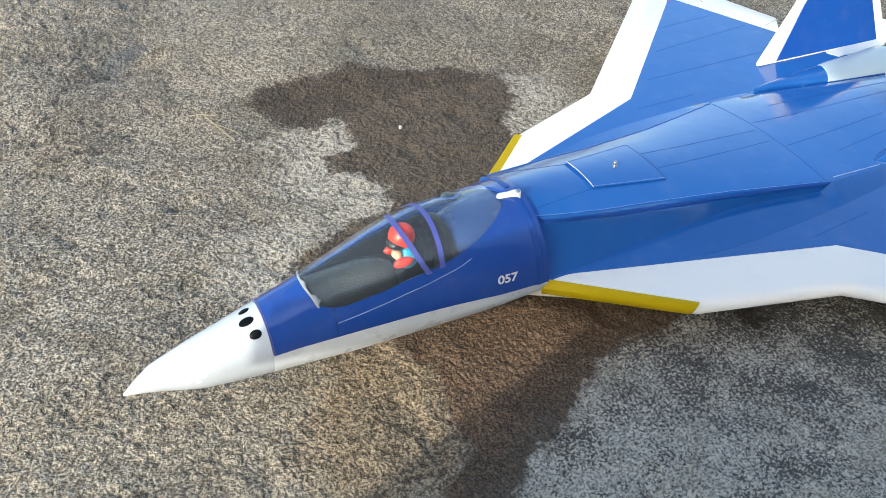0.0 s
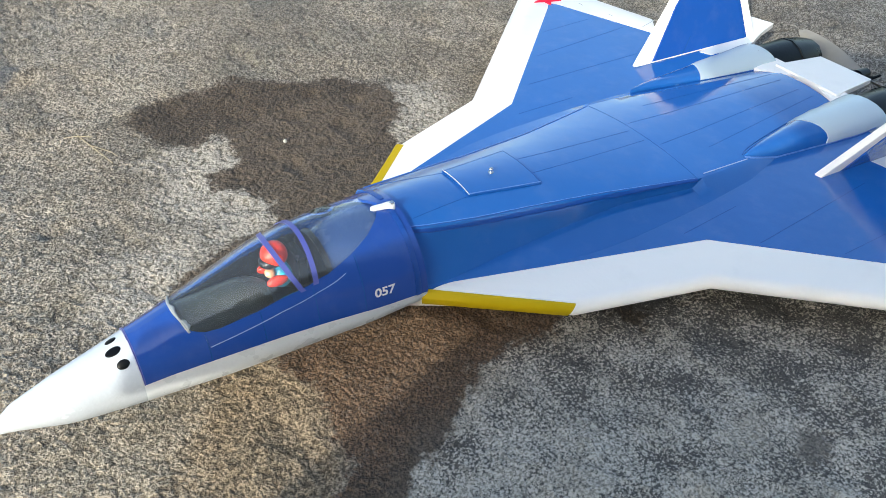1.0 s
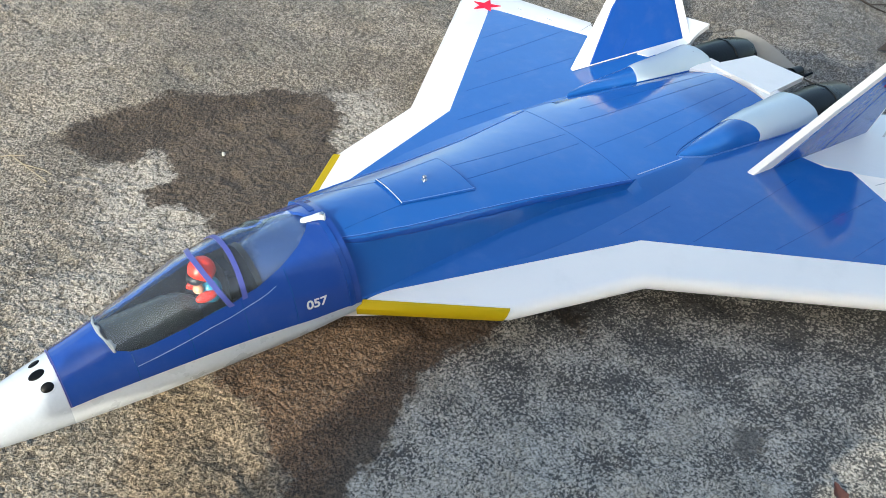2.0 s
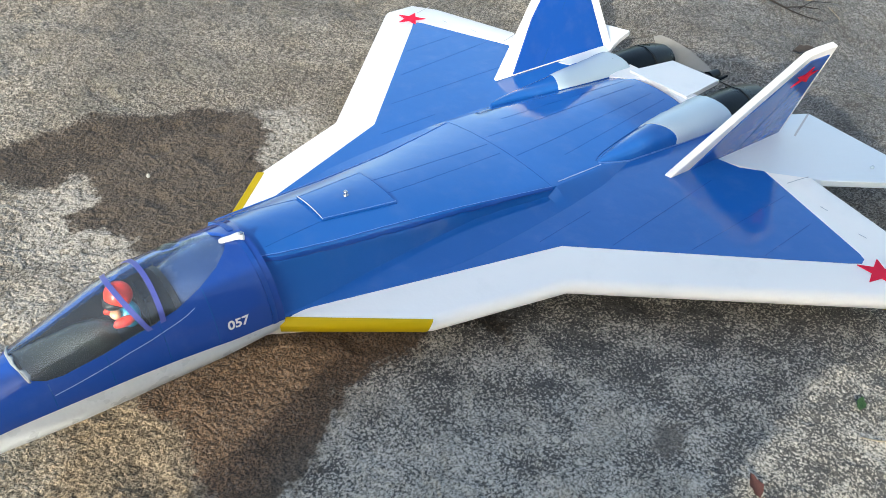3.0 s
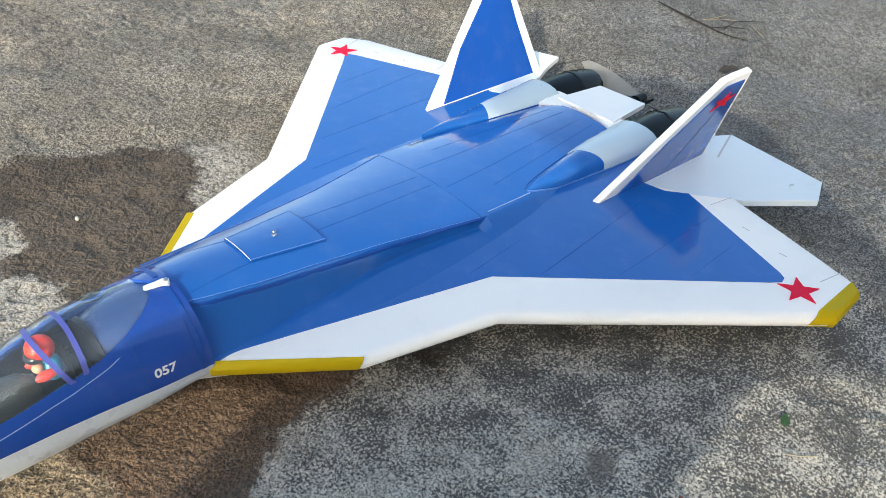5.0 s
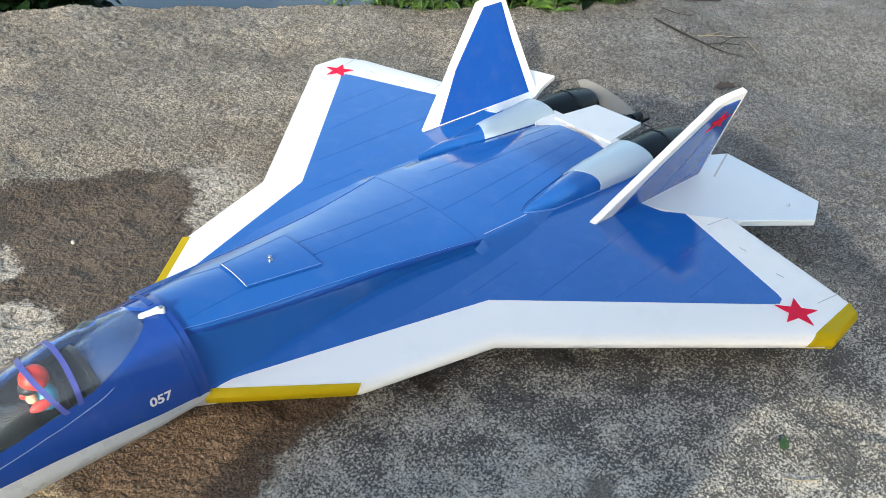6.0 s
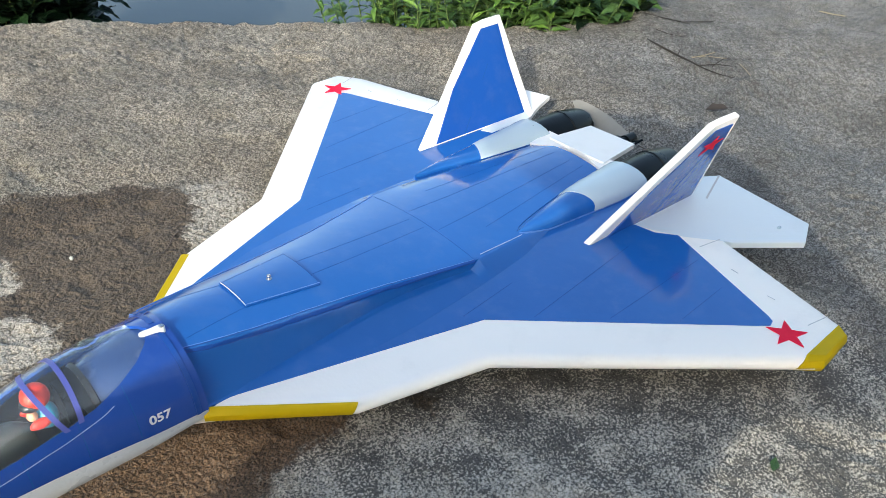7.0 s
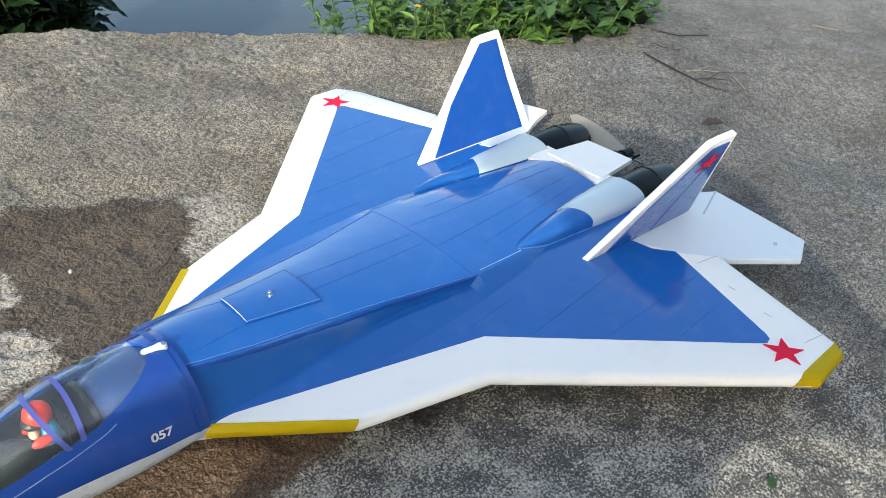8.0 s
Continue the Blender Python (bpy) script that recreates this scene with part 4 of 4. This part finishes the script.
# ---- an added, unseen panel behind the camera, shaped to shade part of the slab and model ----
def build_shade_caster():
    ahead, across = Vector((SUN_WAY.x, SUN_WAY.y, 0)).normalized(), Vector((SUN_WAY.y, -SUN_WAY.x, 0)).normalized()
    outline = [(0.076, -0.121), (0.349, 0.396), (0.29, 0.4), (0.24, 0.374), (0.17, 0.34), (0.17, 0.372), (0.224, 0.407), (0.249, 0.433), (0.276, 0.456), (0.305, 0.477), (0.36, 0.5), (0.412, 0.53), (0.467, 0.558), (0.53, 0.6), (0.553, 0.634), (0.475, 0.668), (0.42, 0.682), (0.42, 0.7), (0.52, 0.745), (0.62, 0.755), (0.76, 0.7), (0.855, 0.591), (0.916, 0.53), (0.898, 0.497), (0.843, 0.491), (0.739, 0.48), (0.666, 0.399), (0.375, -0.162)]
    rings = [[ahead * back + across * p + Vector((0, 0, h - 0.055)) for p, h in outline] for back in (-0.30, -0.34)]
    tagged(part("shade_caster", loft(rings), plain("shade_caster_grey", (0.30, 0.29, 0.27), 0.9, scale=30)), "added unseen grey panel beside the viewpoint, shaped to cast shade", "wall", kind="structure")


build_shade_caster()


def build_reflection_wall():
    """An added, unseen grey wall that darkens reflections and closes the place behind the viewpoint."""
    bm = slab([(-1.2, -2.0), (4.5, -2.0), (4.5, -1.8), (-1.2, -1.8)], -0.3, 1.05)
    tagged(part("reflection_wall", bm, plain("reflection_wall_grey", (0.38, 0.385, 0.38), 0.9, scale=20)), "added unseen plain grey wall that darkens reflections from behind", "wall", kind="structure")


build_reflection_wall()


# ---- plants at the water's edge ----
def leaf_material(name, dark, light, back):
    g = Graph(name)
    v = g.coord()
    r = g.t.nodes.new("ShaderNodeObjectInfo").outputs["Random"]
    c = g.mix(r, dark, light)
    c = g.mix(g.step(g.noise(v, 6, 4), 0.45, 0.7), c, back)
    g.set(Base_Color=c, Roughness=0.45)
    g.bump(g.noise(v, 14, 3), 0.3, 0.03)
    return g.m


LEAF = [leaf_material("broad_leaf", (0.020, 0.055, 0.016), (0.085, 0.165, 0.035), (0.055, 0.115, 0.03)),
        leaf_material("narrow_leaf", (0.045, 0.11, 0.02), (0.15, 0.27, 0.04), (0.10, 0.20, 0.03)),
        leaf_material("dark_shaded_leaf", (0.004, 0.011, 0.005), (0.016, 0.042, 0.013), (0.010, 0.026, 0.009))]
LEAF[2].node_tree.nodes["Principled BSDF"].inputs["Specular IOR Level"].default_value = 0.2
STEM = plain("green_stem", (0.09, 0.14, 0.04), 0.6)
PETAL = plain("yellow_petal", (0.72, 0.48, 0.02), 0.5)
BARK = plain("grey_brown_twig", (0.028, 0.023, 0.019), 0.85, vary=0.5, scale=200)
TWIG = plain("pale_brown_twig", (0.13, 0.10, 0.08), 0.8, vary=0.3)
STRAW = plain("dry_straw", (0.30, 0.25, 0.16), 0.8, vary=0.3)


def leaf_mesh(name, widths, droop, fold, material, wave=0.0):
    """A unit-long leaf along +y with a folded midrib."""
    bm = bmesh.new()
    n = len(widths) - 1
    rows = []
    for i, w in enumerate(widths):
        u = i / n
        z = -droop * u * u
        rip = wave * math.sin(i * 2.4)
        rows.append([bm.verts.new((k * w, u, z + abs(k) * w * fold + rip * k)) for k in (-1, -0.5, 0, 0.5, 1)])
    for a, b in zip(rows, rows[1:]):
        for i in range(4):
            bm.faces.new((a[i], a[i + 1], b[i + 1], b[i]))
    me = bpy.data.meshes.new(name)
    bmesh.ops.remove_doubles(bm, verts=bm.verts, dist=1e-4)
    bm.to_mesh(me)
    bm.free()
    me.polygons.foreach_set("use_smooth", [True] * len(me.polygons))
    me.materials.append(material)
    return me


BROAD = leaf_mesh("leaf", [0.01, 0.16, 0.27, 0.31, 0.29, 0.23, 0.14, 0.06, 0.005], 0.30, 0.35, LEAF[0], 0.03)
LANCE = leaf_mesh("leaf", [0.01, 0.07, 0.12, 0.14, 0.13, 0.11, 0.08, 0.04, 0.004], 0.45, 0.4, LEAF[1], 0.02)
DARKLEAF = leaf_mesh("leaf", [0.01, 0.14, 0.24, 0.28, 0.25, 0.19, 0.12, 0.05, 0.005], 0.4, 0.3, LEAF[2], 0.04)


def build_plant(x, y, z, height, kind, count, seed, flower=False, grow=1.0):
    rnd = random.Random(seed)
    root = new("weed_plant")
    root.location = (x, y, z)
    bend = Vector((rnd.uniform(-0.25, 0.25), rnd.uniform(-0.25, 0.1), 0)) * height
    path = [Vector((x, y, z)) + bend * (u * u) + Vector((0, 0, height * u)) for u in (0, 0.25, 0.5, 0.75, 1)]
    part("stem", tube([tuple(p) for p in path], [0.0026, 0.0024, 0.002, 0.0016, 0.001], 6), STEM, root)
    mesh, lo, hi = ((BROAD, 0.045, 0.085), (LANCE, 0.05, 0.10), (DARKLEAF, 0.06, 0.11))[kind]
    for i in range(count):
        u = 1 - min(1, 0.24 / height) * (1 - (i + rnd.random()) / count)
        k = min(int(u * 4), 3)
        p = path[k].lerp(path[k + 1], u * 4 - k)
        ob = new("leaf", mesh)
        size = rnd.uniform(lo, hi) * (1.15 - 0.45 * u) * grow
        turn = Euler((rnd.uniform(-0.3, 0.75) + 0.35 * u, rnd.uniform(-0.4, 0.4), i * 2.4 + rnd.uniform(-0.5, 0.5)))
        ob.matrix_basis = Matrix.LocRotScale(p, turn, (size, size, size))
        ob.parent = root
        ob.matrix_parent_inverse = Matrix.Translation(-root.location)
    if flower:
        top = path[-1] + Vector((0, 0, 0.01))
        bm = ball(tuple(top), (0.0035, 0.0035, 0.0025), segments=8, rings=6)
        for i in range(6):
            a = i * math.pi / 3
            ball((top.x + math.cos(a) * 0.005, top.y + math.sin(a) * 0.005, top.z), (0.0035, 0.0022, 0.001), bm, 8, 5, Matrix.Rotation(a, 3, "Z"))
        part("flower", bm, PETAL, root, "small yellow flower")
    names = ("broad-leaved green weed growing from the bank", "narrow-leaved bright green weed growing from the bank", "dark green leafy bush overhanging the water, shade put into its leaf colour")
    return tagged(root, names[kind] + (" with yellow flowers" if flower else ""), "plant", "weeds along the bank")


def bank(t, s):
    """A place t along the brink and s beyond it."""
    return 0.758 + 0.781 * t + 0.624 * s, 0.993 - 0.624 * t + 0.781 * s


rnd = random.Random(11)
for i in range(176):
    t = 0.625 + 0.48 * (i + rnd.random()) / 176
    s = rnd.uniform(0.06, 0.28) if i % 3 else rnd.uniform(0.06, 0.09)
    x, y = bank(t, s)
    z = float(ground_z(x, y))
    kind = 1 if rnd.random() < 0.45 else 0
    if t > 0.98:
        kind = 0 if rnd.random() < 0.8 else 2
    build_plant(x, y, z - 0.01, -z - 0.05 + rnd.uniform(-0.05, 0.07) + 0.30 * s, kind, 33, i, kind == 1 and i % 5 == 0, 0.50 if t < 0.88 else 0.78)
# bush with near-black leaves: its inner shade and reflection put into the colour
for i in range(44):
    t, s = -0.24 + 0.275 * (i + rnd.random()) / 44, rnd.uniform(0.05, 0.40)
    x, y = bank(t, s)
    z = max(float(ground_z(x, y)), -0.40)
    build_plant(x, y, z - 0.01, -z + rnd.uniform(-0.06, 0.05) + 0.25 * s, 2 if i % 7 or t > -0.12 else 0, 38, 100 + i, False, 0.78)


# ---- litter on the concrete ----
def on_ground(x, y, up=0.0):
    return (x, y, float(ground_z(x, y)) + up)


def build_branch():
    stem = [(1.572, 0.229), (1.568, 0.199), (1.566, 0.165), (1.568, 0.137), (1.580, 0.113), (1.594, 0.093), (1.621, 0.074)]
    root = new("fallen_branch")
    root.location = on_ground(*stem[0])
    part("stem", tube([on_ground(x, y, 0.004) for x, y in stem], [0.0012, 0.0019, 0.0019, 0.0016, 0.0013, 0.0010, 0.0006], 7), BARK, root)
    for path in ([(1.578, 0.122), (1.609, 0.110), (1.650, 0.099)], [(1.605, 0.113), (1.645, 0.114), (1.685, 0.110), (1.713, 0.096)], [(1.565, 0.161), (1.580, 0.166), (1.599, 0.170)]):
        part("side_twig", tube([on_ground(x, y, 0.005 + 0.004 * (i % 2)) for i, (x, y) in enumerate(path)], [0.0010, 0.0008, 0.0007, 0.0004][: len(path)], 6), BARK, root)
    tagged(root, "dead grey-brown forked branch lying on the concrete", "branch")


build_branch()


def build_straw(path, radius, label, material=None, name="straw"):
    ob = part(name, tube([on_ground(x, y, 0.0015 + radius) for x, y in path], radius, 6), material or STRAW, smooth=True)
    tagged(ob, label, "straw" if name == "straw" else "twig")


build_straw([(0.616, 0.214), (0.632, 0.222), (0.647, 0.236), (0.658, 0.242)], 0.0006, "thin grey-brown twig on the damp concrete", TWIG, "twig")
build_straw([(0.360, 0.396), (0.364, 0.375), (0.370, 0.352), (0.376, 0.323)], 0.0007, "thin dry grass stalk on the concrete")
build_straw([(0.346, 0.398), (0.360, 0.392), (0.372, 0.382)], 0.0005, "thin dry grass stalk on the concrete")
build_straw([(0.366, 0.366), (0.380, 0.344), (0.384, 0.330)], 0.0005, "thin dry grass stalk on the concrete")
build_straw([(0.813, -0.400), (0.823, -0.410), (0.834, -0.420)], 0.0005, "short yellow straw on the concrete")
build_straw([(1.591, 0.146), (1.631, 0.142), (1.669, 0.144)], 0.0007, "pale dry stalk beside the dead branch")
build_straw([(1.591, 0.149), (1.643, 0.136), (1.669, 0.119)], 0.0006, "pale dry stalk beside the dead branch")
build_straw([(1.690, 0.102), (1.680, 0.085), (1.669, 0.069)], 0.0005, "pale dry stalk beside the dead branch")
build_straw([(2.108, 0.143), (2.119, 0.119), (2.121, 0.093)], 0.0012, "pale dry stalk on the far slab")
build_straw([(1.655, 0.365), (1.678, 0.314), (1.703, 0.283), (1.735, 0.256), (1.845, 0.247)], 0.0011, "dark thin twig on the far slab", BARK, "twig")
build_straw([(1.634, 0.252), (1.636, 0.227), (1.658, 0.204)], 0.0008, "dark thin twig on the far slab", BARK, "twig")


def build_stone():
    bm = bmesh.new()
    bmesh.ops.create_icosphere(bm, subdivisions=3, radius=1)
    for v in bm.verts:
        v.co *= 1 + 0.18 * noise.noise(v.co * 2.1)
        v.co = Vector((v.co.x * 0.0021, v.co.y * 0.0019, v.co.z * 0.0026)) + Vector(on_ground(0.547, 0.2705, 0.0018))
    tagged(part("pebble", bm, plain("pale_pebble", (0.42, 0.41, 0.38), 0.7), smooth=True), "small whitish pebble on the damp concrete", "pebble")


build_stone()


def lying_leaf(x, y, size, turn, material, label):
    me = leaf_mesh("fallen_leaf", [0.01, 0.15, 0.24, 0.26, 0.22, 0.15, 0.07, 0.005], -0.10, 0.5, material, 0.05)
    ob = new("fallen_leaf", me)
    ob.matrix_world = Matrix.LocRotScale(Vector(on_ground(x, y, 0.003)), Euler((0.05, 0.1, turn)), (size,) * 3)
    tagged(ob, label, "leaf")


lying_leaf(0.838, -0.386, 0.015, -1.2, LEAF[0], "small dark green leaf lying on the concrete")
lying_leaf(0.704, -0.381, 0.020, -0.6, plain("red_brown_leaf", (0.10, 0.036, 0.025), 0.7), "small red-brown dead leaf lying on the concrete")
lying_leaf(1.425, 0.022, 0.040, -2.38, plain("dark_dead_leaf", (0.035, 0.027, 0.022), 0.7), "curled dark brown dead leaf on the concrete")
